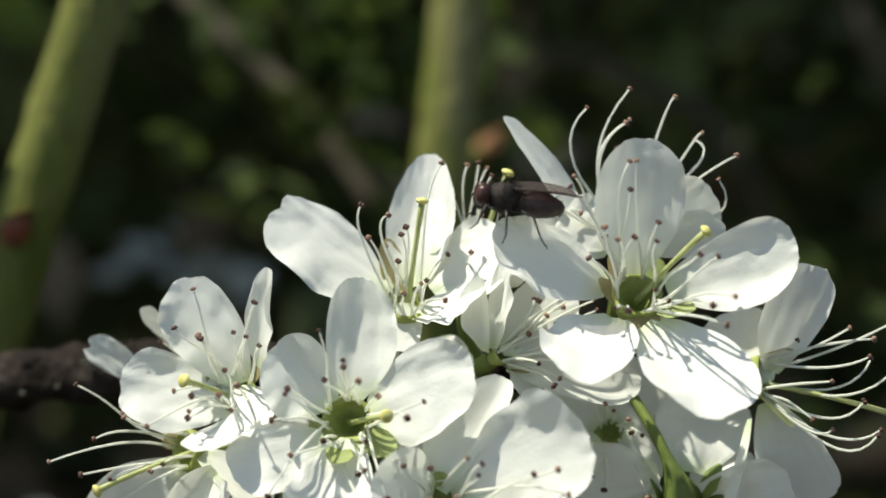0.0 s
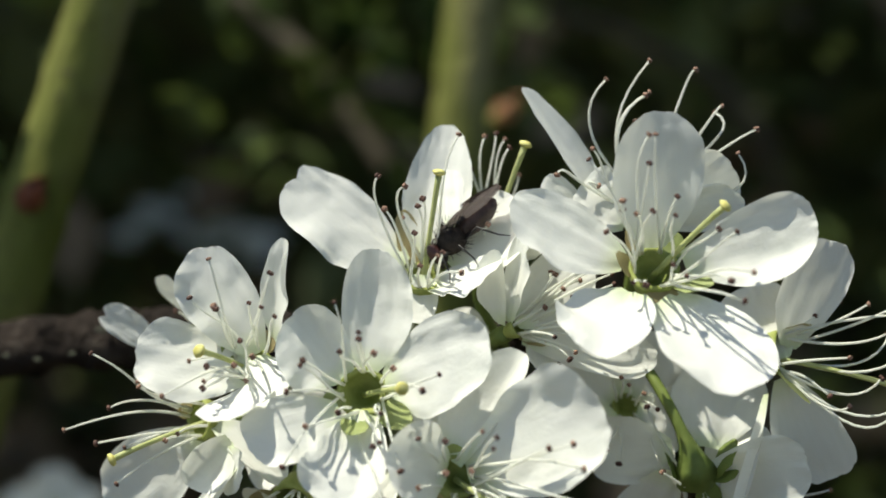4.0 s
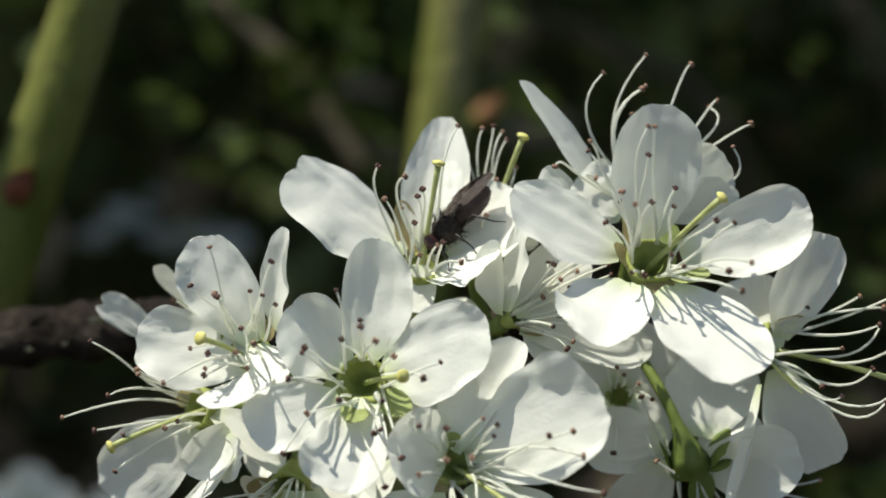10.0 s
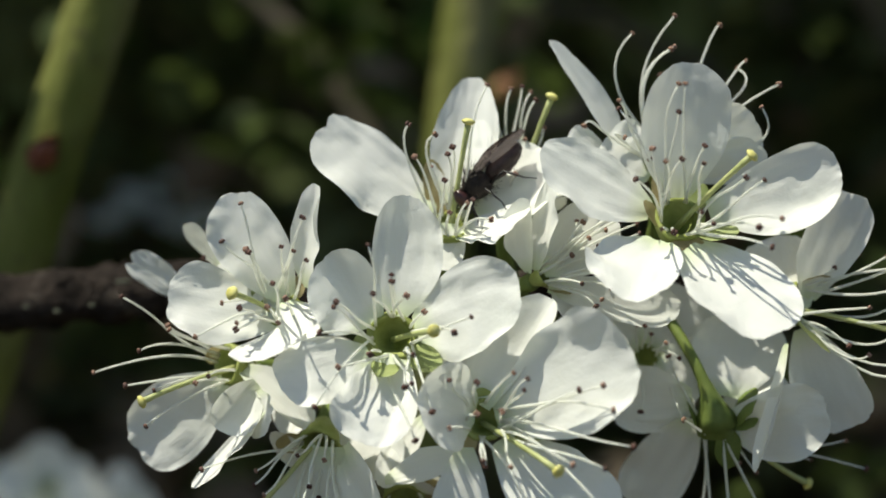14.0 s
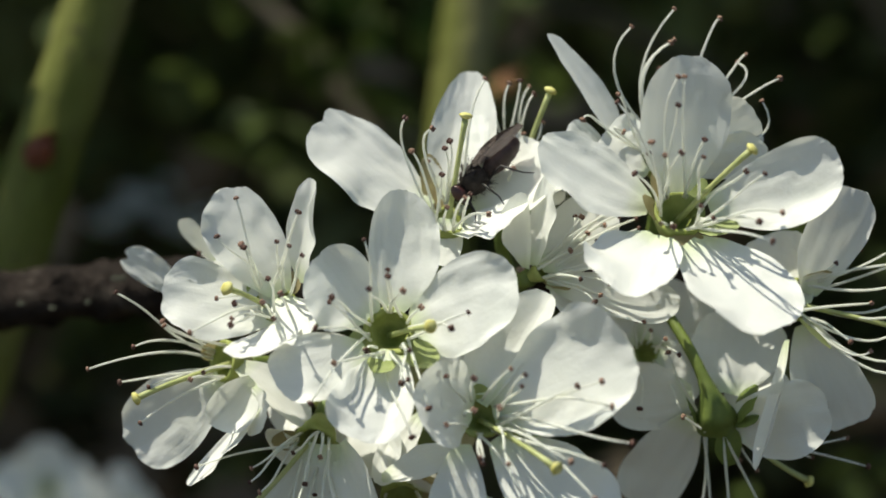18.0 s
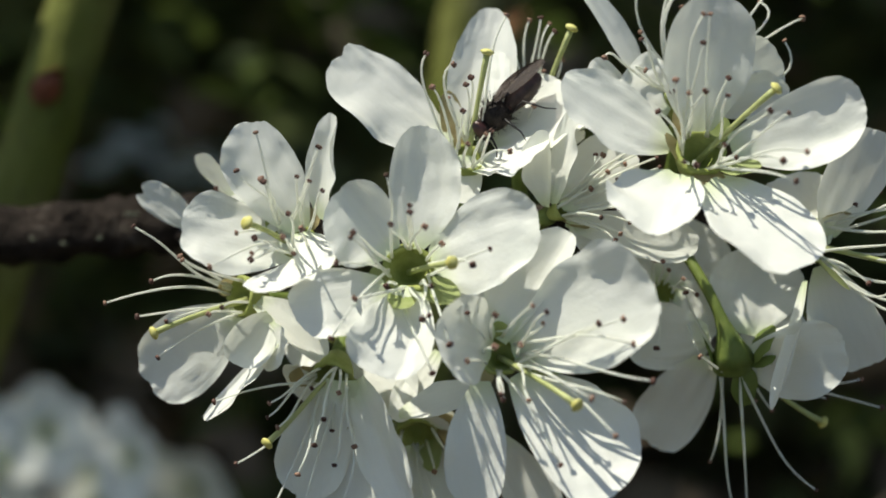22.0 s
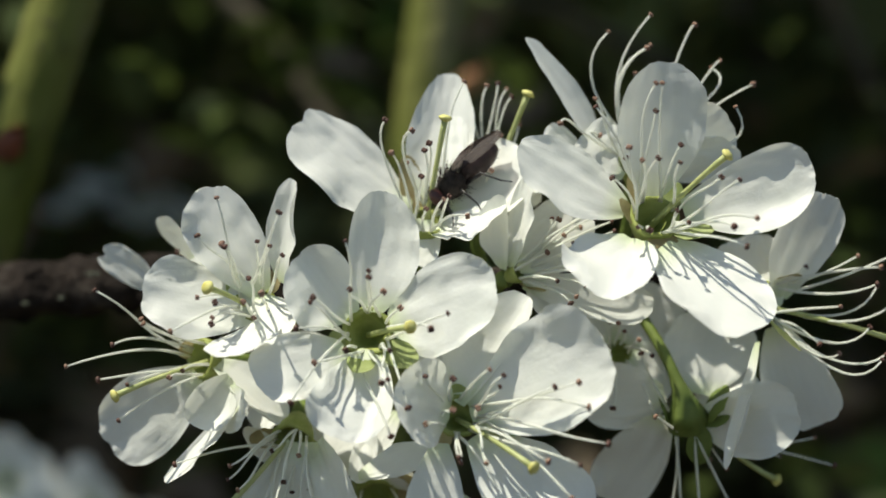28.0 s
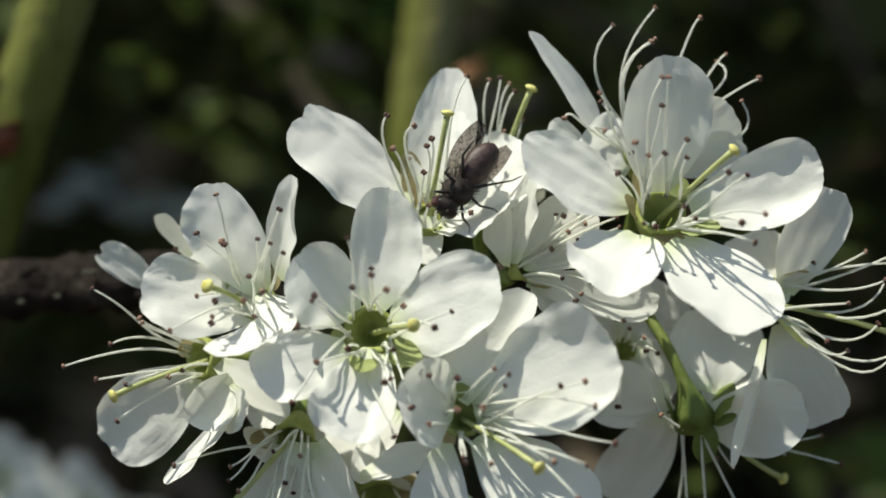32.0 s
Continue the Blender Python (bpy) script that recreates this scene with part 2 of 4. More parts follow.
def blade(base, tip, width, normal, cup=0.18, bow=0.06, notch=0.0, seed=0, claw=0.27, widest=0.58, wave=0.07, rows=28, cols=20, blunt=2.25, sides=None, fold=0.0):
    """A petal or sepal: an obovate sheet from base to tip, hollowed across, bowed along, with a wavy edge.
    sides: the reach to the left and right of the midrib as shares of half the width, and how far along each is widest;
    fold: how sharply it is creased along the midrib."""
    base, tip = Vector(base), Vector(tip)
    length = (tip - base).length
    turn = frame_of(tip - base, normal)
    l, side, n = turn.col[0], turn.col[1], turn.col[2]
    off = Vector((seed * 3.71, seed * 1.37, seed * 0.73))
    bm = bmesh.new()
    uv = bm.loops.layers.uv.new("uv")
    grid, where = [], {}
    reach, at = sides or ((1.0, 1.0), (widest, widest))
    loose = 0.45 if sides else 1.0
    lean = 0.07 * loose * noise.noise(off + Vector((4, 4, 4)))

    def half_width(s, w):
        if s <= w:
            return claw + (1 - claw) * math.sin(math.pi / 2 * s / w) ** 0.95
        return max(0.01, math.sqrt(max(0.0, 1 - ((s - w) / (1 - w)) ** blunt)))

    for i in range(rows + 1):
        s = 1 - (1 - i / rows) ** 2.0
        left, right = reach[0] * half_width(s, at[0]), reach[1] * half_width(s, at[1])
        row = []
        for j in range(cols + 1):
            u = math.sin(math.pi / 2 * (2 * j / cols - 1))
            x, y = s, u * (left if u > 0 else right)
            # a smooth warp of the whole outline, then a dent at the tip
            here = Vector((x * 2.0, y * 1.6, 0)) + off
            x += loose * (0.045 * noise.noise(here) + 0.022 * noise.noise(here * 3.1) + 0.026 * noise.noise(here * 7)) * s
            y += loose * (0.09 * noise.noise(here + Vector((0, 0, 8))) + 0.045 * noise.noise(here * 3.1 + Vector((0, 0, 8))) + 0.034 * noise.noise(here * 7 + Vector((0, 0, 8)))) * s + lean * s * s
            x -= notch * math.exp(-((y - 2 * lean) / 0.2) ** 2) * max(0.0, (s - 0.6) / 0.4) ** 2
            lift = 0.62 * cup * width * (y * y) * (0.35 + 0.65 * s) - bow * length * 4 * s * (1 - s)
            lift += 0.5 * fold * width * (math.sqrt(y * y + 0.015) - 0.12)
            lift += wave * width * noise.noise(Vector((x * 2.3, y * 1.7, 5)) + off) * (0.4 + 0.6 * abs(y))
            lift += 0.022 * width * noise.noise(Vector((x * 5.5, y * 4.5, 9)) + off) + 0.006 * width * noise.noise(Vector((x * 12, y * 11, 3)) + off)
            lift += 0.09 * width * noise.noise(Vector((x * 5, 3 * (y > 0), 11)) + off) * abs(y) ** 3
            lift += 0.020 * width * noise.noise(Vector((x * 1.2, y * 6.5, 21)) + off) * (1.2 - 0.6 * s)
            lift += 0.014 * width * math.exp(-((y - 2 * lean) / 0.12) ** 2) * (1 - 0.8 * s)
            v = bm.verts.new(base + l * x * length + side * (y * width / 2) + n * lift)
            where[v] = (u * 0.5 + 0.5, s)
            row.append(v)
        grid.append(row)
    for i in range(rows):
        for j in range(cols):
            f = bm.faces.new((grid[i][j], grid[i][j + 1], grid[i + 1][j + 1], grid[i + 1][j]))
            for loop in f.loops:
                loop[uv].uv = where[loop.vert]
    return bm


def add_stamen(owner, root, tip, face, pale, seed, bend=1.0, sway=(0, 0, 0), via=None):
    rnd = random.Random(seed)
    root, tip, face = Vector(root), Vector(tip), Vector(face)
    length = (tip - root).length
    mid = (root + tip) / 2 + (face * 0.5 + Vector((rnd.uniform(-.3, .3), rnd.uniform(-.3, .3), rnd.uniform(-.15, .3)))) * length * 0.34 * bend + Vector(sway) * (1 if tip.x < 1.5 else -0.6)
    if via:
        mid, bend = 2 * Vector(via) - (root + tip) / 2, 0.3
    pts = bezier(root, mid, tip, 9)
    hook = Vector((rnd.uniform(-1, 1), rnd.uniform(-.5, .5), rnd.uniform(-1, 1))) * length * 0.024 * bend
    pts = [p + hook * math.sin(2 * math.pi * i / 9) for i, p in enumerate(pts)]
    bm = bmesh.new()
    tube(bm, [p * MM for p in pts], [(0.108 - 0.045 * i / 9) * MM for i in range(10)], 6)
    filament = part("stamen", bm, FILAMENT, owner)
    way = (pts[-1] - pts[-2]).normalized()
    turn = frame_of(way.orthogonal() + Vector((rnd.uniform(-.5, .5), 0, rnd.uniform(-.5, .5))), way)
    bm = bmesh.new()
    size = rnd.uniform(0.6, 0.88)
    for k in (-1, 1):
        at = tip + turn @ Vector((0, 0.11 * k * size, 0.05))
        blob(bm, at * MM, (0.25 * size * MM, 0.135 * size * MM, 0.17 * size * MM), turn, 8, 6, 0.25)
    part("anther", bm, ANTHER_PALE if pale else ANTHER, filament)


def add_pistil(owner, root, tip, face, bend=0.12):
    root, tip, face = Vector(root), Vector(tip), Vector(face)
    length = (tip - root).length
    pts = bezier(root, (root + tip) / 2 + face * length * bend, tip, 8)
    bm = bmesh.new()
    tube(bm, [p * MM for p in pts], [(0.21 - 0.05 * math.sin(math.pi * i / 8)) * MM for i in range(9)], 8)
    style = part("pistil", bm, STYLE, owner)
    way = (pts[-1] - pts[-2]).normalized()
    turn = frame_of(way, (0, 0, 1) if abs(way.z) < 0.9 else (1, 0, 0))
    bm = bmesh.new()
    blob(bm, (tip + way * 0.1) * MM, (0.22 * MM, 0.44 * MM, 0.42 * MM), turn, 12, 8, 0.18)
    part("stigma", bm, STIGMA, style, "yellow pollen-dusted stigma")


def add_cup(owner, face, radius, depth, material):
    """The hollow green cup that bears petals and stamens, turned to face."""
    turn = frame_of(face, (0, 0, 1) if abs(Vector(face).normalized().z) < 0.9 else (1, 0, 0))
    profile = [(-depth * 0.66, 0.02), (-depth * 0.56, radius * 0.45), (-depth * 0.22, radius * 0.80), (0.05, radius * 0.95),
               (0.1, radius * 1.12), (0.0, radius * 1.2), (-depth * 0.35, radius * 1.06), (-depth * 0.8, radius * 0.7), (-depth, radius * 0.36), (-depth * 1.05, 0.02)]
    bm, last, n = bmesh.new(), None, 18
    for x, r in profile:
        ring = [bm.verts.new(turn @ Vector((x, r * (1 + 0.05 * math.sin(5 * a)) * math.cos(a), r * (1 + 0.05 * math.sin(5 * a)) * math.sin(a))) * MM)
                for a in (2 * math.pi * j / n for j in range(n))]
        if last:
            for j in range(n):
                bm.faces.new((last[j], last[(j + 1) % n], ring[(j + 1) % n], ring[j]))
        last = ring
    part("receptacle", bm, material, owner)


def flower(label, centre, face, petals, stamens=(), pistil=None, sepals=(), stalk=None, cup=1.15, pale=0.34, seed=1, filler=0, stalk_bend=(0, 0, 0), bend=1.0, tan=True, flare=0.0, sway=(0, 0, 0), arcs=()):
    """One blossom. petals: root, tip, reach left and right of the midrib, shares of the length at which they are widest,
    cup, normal (or None), notch, bluntness and, for a creased one, its fold; all places in mm. filler: short stamens without a fixed place; arcs: the middle of single filaments."""
    c, face = Vector(centre), Vector(face).normalized()
    rnd = random.Random(seed)
    ob = empty("flower", BASE @ Matrix.Translation(c * MM), label=label, category="flower", group="blossoms on the twig")
    add_cup(ob, face, cup, cup * 1.9, STALK if flare else CUP)
    for i, (root, tip, (left, right), at, hollow, normal, notch, blunt, *fold) in enumerate(petals):
        width = left + right
        bm = blade((Vector(root) - c) * MM, (Vector(tip) - c) * MM, width * MM, normal or face, hollow, rnd.uniform(-0.03, 0.05), notch, seed * 17 + i,
                   blunt=blunt, sides=((2 * left / width, 2 * right / width), at), fold=fold[0] if fold else 0.0)
        part("petal", bm, PETAL, ob)
    for i, (tip, width) in enumerate(sepals):
        out = Vector(tip) - c
        flat = (out - face * out.dot(face)).normalized()
        root = flat * cup * 0.95 - face * 0.25
        bm = blade(root * MM, out * MM, width * MM, face, 0.2, 0.05, 0.0, seed * 31 + i, 0.6, 0.45, 0.05, 8, 6, 1.6)
        part("sepal", bm, SEPAL_TAN if tan and i % 2 == 0 else SEPAL if not flare else STALK, ob)
    for i, tip in enumerate(stamens):
        a = 2 * math.pi * i * 0.381966
        out = Vector(tip) - c
        flat = out - face * out.dot(face)
        flat = (flat.normalized() if flat.length > 0.3 else face.orthogonal()) + 0.5 * (face.orthogonal() * math.cos(a) + face.cross(face.orthogonal()) * math.sin(a))
        add_stamen(ob, flat.normalized() * cup * 0.92, out, face, rnd.random() < pale, seed * 101 + i, bend, sway, Vector(arcs[i]) - c if i in arcs else None)
    for i in range(filler):
        a = 2 * math.pi * (i + 0.4 * rnd.random()) / filler
        ring = face.orthogonal().normalized() * math.cos(a) + face.cross(face.orthogonal().normalized()) * math.sin(a)
        add_stamen(ob, ring * cup * 0.92, ring * rnd.uniform(1.9, 3.4) + face * rnd.uniform(2.4, 4.8), face, rnd.random() < pale, seed * 211 + i)
    if pistil:
        add_pistil(ob, -face * cup * 0.9, Vector(pistil) - c, face)
    if stalk:
        foot = Vector(stalk) - c
        bm = bmesh.new()
        start = -face * cup * (0.4 if flare else 1.7)
        pts = bezier(start, start - face * foot.length * 0.45 + Vector(stalk_bend), foot, 10)
        tube(bm, [p * MM for p in pts], [((0.62 if not flare else 0.52) - 0.16 * min(1, i / 4) + flare * max(0, 1 - i / 5) ** 2.2) * MM for i in range(11)], 8)
        part("stalk", bm, STALK, ob, "thin green flower stalk")
    return ob


def branch(name, points, radii, material, label, category, sides=14, knobs=0, seed=3, rough=0.10, lenticels=0):
    """A stem with uneven bark and small knots, its skin in a mesh of its own."""
    rnd = random.Random(seed)
    pts = [Vector(p) for p in points]
    dense, rad = [], []
    for i in range(len(pts) - 1):
        for j in range(10):
            u = j / 10
            dense.append(pts[i].lerp(pts[i + 1], u))
            rad.append(radii[i] * (1 - u) + radii[i + 1] * u)
    dense.append(pts[-1])
    rad.append(radii[-1])
    bm = bmesh.new()
    tube(bm, [p * MM for p in dense], [r * MM for r in rad], sides)
    bm.normal_update()
    for v in bm.verts:
        v.co += v.normal * rough * radii[0] * MM * (noise.noise(v.co * 500) + 0.5 * noise.noise(v.co * 1500))
    ob = empty(name, BASE, label=label, category=category)
    part("bark", bm, material, ob)
    for i in range(knobs):
        k = rnd.randrange(3, len(dense) - 3)
        a = rnd.uniform(0, 2 * math.pi)
        bm = bmesh.new()
        at = dense[k] + Vector((0, math.cos(a), math.sin(a))) * rad[k] * 0.9
        blob(bm, at * MM, (rad[k] * 0.45 * MM, rad[k] * 0.3 * MM, rad[k] * 0.3 * MM), None, 8, 6, 0.4)
        part("knot", bm, material, ob)
    for i in range(lenticels):
        k = rnd.randrange(10, len(dense) - 10)
        a = rnd.uniform(math.pi, 2 * math.pi)
        bm = bmesh.new()
        out = Vector((math.cos(a), math.sin(a), 0))
        blob(bm, (dense[k] + out * rad[k] * 0.97) * MM, (rad[k] * 0.11 * MM, rad[k] * 0.05 * MM, rad[k] * 0.03 * MM), frame_of(out.cross(Vector((0, 0, 1))), out), 8, 5, 0.2)
        part("lenticel", bm, TWIG_GREY, ob)
    return ob


def bud(owner_name, at, way, length, width, material, label):
    """A pointed bud of overlapping scales."""
    ob = empty(owner_name, BASE @ Matrix.Translation(Vector(at) * MM), label=label, category="bud")
    turn = frame_of(way, (0, 0, 1) if abs(Vector(way).normalized().z) < 0.9 else (1, 0, 0))
    for k in range(3):
        for j in range(4 if k < 2 else 1):
            a = 2 * math.pi * (j + 0.5 * k) / 4
            ring = turn @ Vector((0, math.cos(a), math.sin(a)))
            root = turn @ Vector((length * 0.18 * k, 0, 0)) + ring * width * 0.3
            tip = turn @ Vector((length * (0.62 + 0.19 * k), 0, 0)) + ring * width * (0.14 - 0.05 * k)
            part("scale", blade(root * MM, tip * MM, width * 0.85 * MM, -ring, 0.35, 0.12, 0, k * 7 + j, 0.6, 0.4, 0.03, 7, 6, 1.6), material, ob)
    bm = bmesh.new()
    blob(bm, turn @ Vector((length * 0.4, 0, 0)) * MM, (length * 0.42 * MM, width * 0.36 * MM, width * 0.36 * MM), turn, 10, 8, 0.1)
    part("core", bm, material, ob)
    return ob


# ---- blossoms ----
flower('white blossom seen face on with a deep green cup', (-8.04, 85.07, -3.11), (0.03, -0.97, 0.22),
       [((-8.97, 85.26, -2.09), (-12.24, 84.35, 1.7), (3, 1.88), (0.34, 0.64), 0.3, None, 0.02, 2.4, 0.28),
        ((-7.85, 85.33, -1.92), (-7.37, 85.07, 5.56), (1.69, 2.71), (0.53, 0.47), 0.3, None, 0.008, 2.4, 0.15),
        ((-6.66, 85.22, -2.6), (-0.14, 83.08, -0.1), (2.63, 3.04), (0.64, 0.32), 0.24, None, 0.008, 2.4),
        ((-7.65, 84.83, -4.28), (-8.65, 81.27, -9.52), (1.85, 3.07), (0.58, 0.78), 0.22, None, 0.008, 2.4),
        ((-9.51, 84.82, -4.04), (-14.81, 81.9, -5.28), (2.71, 1.64), (0.69, 0.54), 0.26, None, 0.008, 2.4)],
       [(-9.06, 81.0, 2.29), (-7.69, 81.0, 0.17), (-6.84, 81.0, -0.64), (-11.08, 81.0, -1.29), (-8.8, 81.0, -0.54), (-11.9, 81.0, -2.79), (-10.82, 81.0, -4.78), (-12.19, 81.0, -7.09), (-6.58, 81.0, -5.73), (-6.94, 81.0, -5.95), (-4.07, 81.0, -2.79), (-3.1, 81.0, -1.91), (-5.38, 81.0, -7.36), (-6.36, 81.0, -9.02)],
       pistil=(-5.34, 81.45, -2.71),
       sepals=[((-8.45, 82.35, -5.46), 1.78), ((-4.94, 82.35, -4.93), 1.78), ((-10.51, 85.07, -3.89), 1.57)], stalk=(-5.43, 93.22, -2.95), cup=1.32, seed=2, filler=5, tan=False)
flower('large white blossom with spread petals and a yellow stigma', (9.63, 86.43, 4.04), (0.12, -0.86, 0.5),
       [((9.61, 86.96, 5.33), (9.94, 84.8, 13.43), (2.76, 2.83), (0.46, 0.59), 0.3, None, 0.008, 2.4),
        ((11.42, 86.8, 4.51), (19, 84.62, 6.92), (2.04, 2.9), (0.78, 0.56), 0.3, (0.25, -0.93, 0.12), 0.008, 2.4),
        ((10.31, 85.83, 2.43), (15.64, 81.9, -2.49), (2.44, 4.31), (0.56, 0.61), 0.15, (0.1, -0.75, 0.65), 0.008, 2.4),
        ((8.54, 85.72, 2.61), (6.2, 81, -1.07), (1.9, 3.63), (0.4, 0.53), 0.2, (-0.1, -0.7, 0.7), 0.008, 2.4, 0.12),
        ((7.85, 86.48, 4.59), (1.1, 84.16, 8.25), (3, 2.11), (0.57, 0.46), 0.22, None, 0.008, 2.4)],
       [(9.18, 82.35, 11.71), (9.58, 82.35, 11.71), (9.18, 82.35, 10.05), (7.62, 82.35, 7.9), (8.38, 82.35, 7.17), (9.31, 82.35, 7.27), (10.6, 82.35, 7.0), (5.79, 83.71, 10.48), (14.08, 82.35, 6.01), (13.52, 81.0, 3.2), (14.66, 80.09, 3.65), (14.24, 81.0, 2.06), (10.44, 82.35, 4.18), (8.12, 82.35, 3.19)],
       pistil=(13.57, 83.71, 7.55),
       sepals=[((7.28, 84.98, 4.83), 1.53), ((12.94, 84.62, 3.04), 1.56), ((8.43, 87.33, 6.9), 1.74), ((11.25, 87.33, 6.19), 1.74), ((10.15, 85.52, 1.76), 2.09)], stalk=(8.44, 93.22, 0.42), cup=1.35, seed=3, filler=6)
flower('white blossom half hidden behind a larger one', (8.97, 90.95, 8.28), (0.0, -0.55, 0.83),
       [((6.53, 91.01, 8.42), (1.74, 90.05, 15.82), (1.08, 1.3), (0.38, 0.31), 0.2, (0.7, -0.67, 0.27), 0.008, 1.7, 0.3),
        ((10.62, 90.67, 7.64), (15.01, 90.05, 10.4), (2.28, 1.9), (0.78, 0.78), 0.12, (0.5, -0.85, -0.15), 0.008, 2.4),
        ((10.57, 90.34, 6.89), (15.67, 90.05, 7.91), (1.96, 1.06), (0.61, 0.59), 0.15, (0.5, -0.85, -0.1), 0.008, 2.4),
        ((5.54, 90.68, 7.67), (3.16, 89.59, 10), (1.86, 0.92), (0.78, 0.49), 0.2, (0, -0.8, 0.5), 0.008, 2.4),
        ((8.15, 90.34, 6.91), (5.03, 90.05, 8.93), (1.67, 2.6), (0.44, 0.72), 0.2, (0, -0.8, 0.5), 0.008, 2.4)],
       [(9.57, 90.05, 15.08), (9.92, 90.95, 17.43), (7.1, 90.05, 16.17), (9.79, 90.05, 15.29), (12.81, 90.95, 16.77), (14.43, 90.95, 14.42), (14.22, 92.76, 14.23), (16.58, 90.95, 12.85), (15.25, 89.59, 11.22), (3.91, 88.24, 10.06), (6.46, 89.14, 9.37)],
       sepals=[((7.87, 90.95, 9.93), 1.65)], stalk=(8.22, 95.03, 1.58), cup=1.15, seed=4, filler=3, bend=1.3, pale=1.0, sway=(-2.6, -0.4, 0.8),
       arcs={1: (7.76, 90.95, 13.18), 2: (6.1, 90.5, 12.96), 3: (7.73, 90.5, 12.75), 4: (11.79, 90.95, 14.84), 5: (13.33, 90.95, 13.09), 6: (14.02, 91.86, 12.26), 8: (15.03, 90.27, 8.98)})
flower('white upright blossom on which the fly feeds', (-4.66, 89.14, 3.81), (0.12, -0.72, 0.68),
       [((-5.85, 89.42, 4.59), (-12.81, 88.24, 10.47), (3.9, 2.5), (0.54, 0.55), 0.12, None, 0.04, 2.4),
        ((-4.08, 89.74, 4.96), (-3.15, 92.31, 13.93), (2.35, 2.04), (0.41, 0.51), 0.45, (0, -0.95, 0.15), 0.008, 1.5),
        ((-3.01, 89.66, 4.59), (1.81, 89.59, 8.12), (2.82, 3.21), (0.68, 0.6), 0.15, None, 0.008, 2.4),
        ((-4.13, 88.95, 3.32), (0.56, 86.43, 4.73), (1.14, 2.68), (0.43, 0.72), 0.08, (0.1, -0.7, 0.7), 0.008, 2.4, 0.3),
        ((-4.42, 89.22, 3.94), (-4.83, 87.88, 0.83), (0.92, 2.39), (0.45, 0.42), 0.2, None, 0.008, 2.4)],
       [(-7.13, 86.43, 10.02), (-5.46, 86.43, 9.36), (-6.71, 86.43, 7.97), (-4.35, 86.43, 8.56), (-4.66, 86.43, 8.11), (-4.82, 85.52, 6.41), (-2.23, 88.24, 12.65), (-3.44, 85.52, 5.03), (-1.98, 85.07, 3.98), (-3.1, 85.52, 5.21)],
       pistil=(-3.41, 87.33, 10.16),
       sepals=[((-6.05, 90.05, 8.2), 1.79), ((-7.71, 89.14, 3.99), 1.43)], stalk=(-3.21, 94.12, -1.09), cup=1.05, seed=5, filler=3, pale=0.5,
       arcs={0: (-7.29, 87.78, 8), 1: (-6.03, 87.78, 7.99)})
flower('white blossom behind the fly with long stamens', (-0.74, 92.31, 5.8), (0.2, -0.45, 0.87),
       [((0.45, 92.36, 5.58), (4.42, 91.41, 7.03), (2.79, 2.79), (0.58, 0.58), 0.2, None, 0.008, 2.25),
        ((0.39, 92.09, 5.45), (2.76, 91.41, 5.19), (1.85, 1.85), (0.58, 0.58), 0.1, None, 0.008, 2.25),
        ((-2.76, 88.44, 6.91), (-2.85, 90, 10.66), (0.96, 0.87), (0.58, 0.64), 0.15, (-0.1, -0.85, 0.5), 0.008, 2.4),
        ((-0.13, 93.28, 6.19), (1.33, 94.12, 8.57), (2.04, 2.04), (0.58, 0.58), 0.2, None, 0.008, 2.25)],
       [(-0.74, 92.31, 12.97), (0, 92.31, 13.12), (0.56, 92.31, 12.75), (0.85, 91.41, 12.11), (0.19, 90.5, 9.44), (-1.67, 92.31, 10.82)],
       pistil=(1.9, 90.5, 12.13), stalk=(0.58, 95.93, -1.11), cup=1.15, seed=6, filler=2, pale=0.6,
       arcs={0: (-1.1, 92.31, 10.61), 1: (-0.48, 92.31, 10.61), 2: (-0.11, 92.31, 10.61), 3: (0.06, 91.86, 10.19)})
flower('white blossom turned sideways between two others', (1.32, 88.69, 0.58), (0.75, -0.55, 0.35),
       [((0.69, 88.5, 0.92), (1.82, 86.88, 6.85), (0.7, 1.63), (0.39, 0.66), 0.08, (-0.5, -0.8, 0.3), 0.008, 2.4, 0.5),
        ((1.05, 88.64, 0.93), (5.85, 90.2, 4.66), (2.11, 2.2), (0.59, 0.44), 0.06, (0.3, -0.9, 0.3), 0.008, 2.4),
        ((1.57, 88.67, -0.06), (9.97, 89.78, -1.5), (1.3, 1.64), (0.61, 0.7), 0.15, (0.6, -0.78, 0), 0.008, 2.4),
        ((1.81, 88.91, -0.07), (3.43, 89.59, -2.12), (1.78, 1.78), (0.58, 0.58), 0.2, (0.2, -0.6, 0.7), 0.008, 2.25),
        ((0.45, 88.35, 0.71), (0.26, 86.43, 5.38), (1.51, 0.41), (0.51, 0.59), 0.1, (-0.6, -0.7, 0.3), 0.008, 2.4, 0.4)],
       [(6.07, 88.69, 4.04), (5.18, 88.69, 3.43), (4.7, 87.78, 2.34), (5.35, 86.88, -0.24), (4.44, 86.88, -1.35), (4.79, 86.88, -0.93), (4.11, 88.69, 2.9), (3.39, 88.69, 3.97), (7.14, 88.69, 3.79), (2.97, 86.88, 1.79), (6.25, 87.78, 4.92), (5.7, 86.88, 4.31), (7.24, 87.78, 3.15), (6.4, 86.88, 1.27), (5.71, 85.97, 0.56)],
       sepals=[((3.04, 88.69, -0.49), 1.43)], stalk=(-0.57, 95.03, -1.1), cup=0.6, seed=7, filler=2)
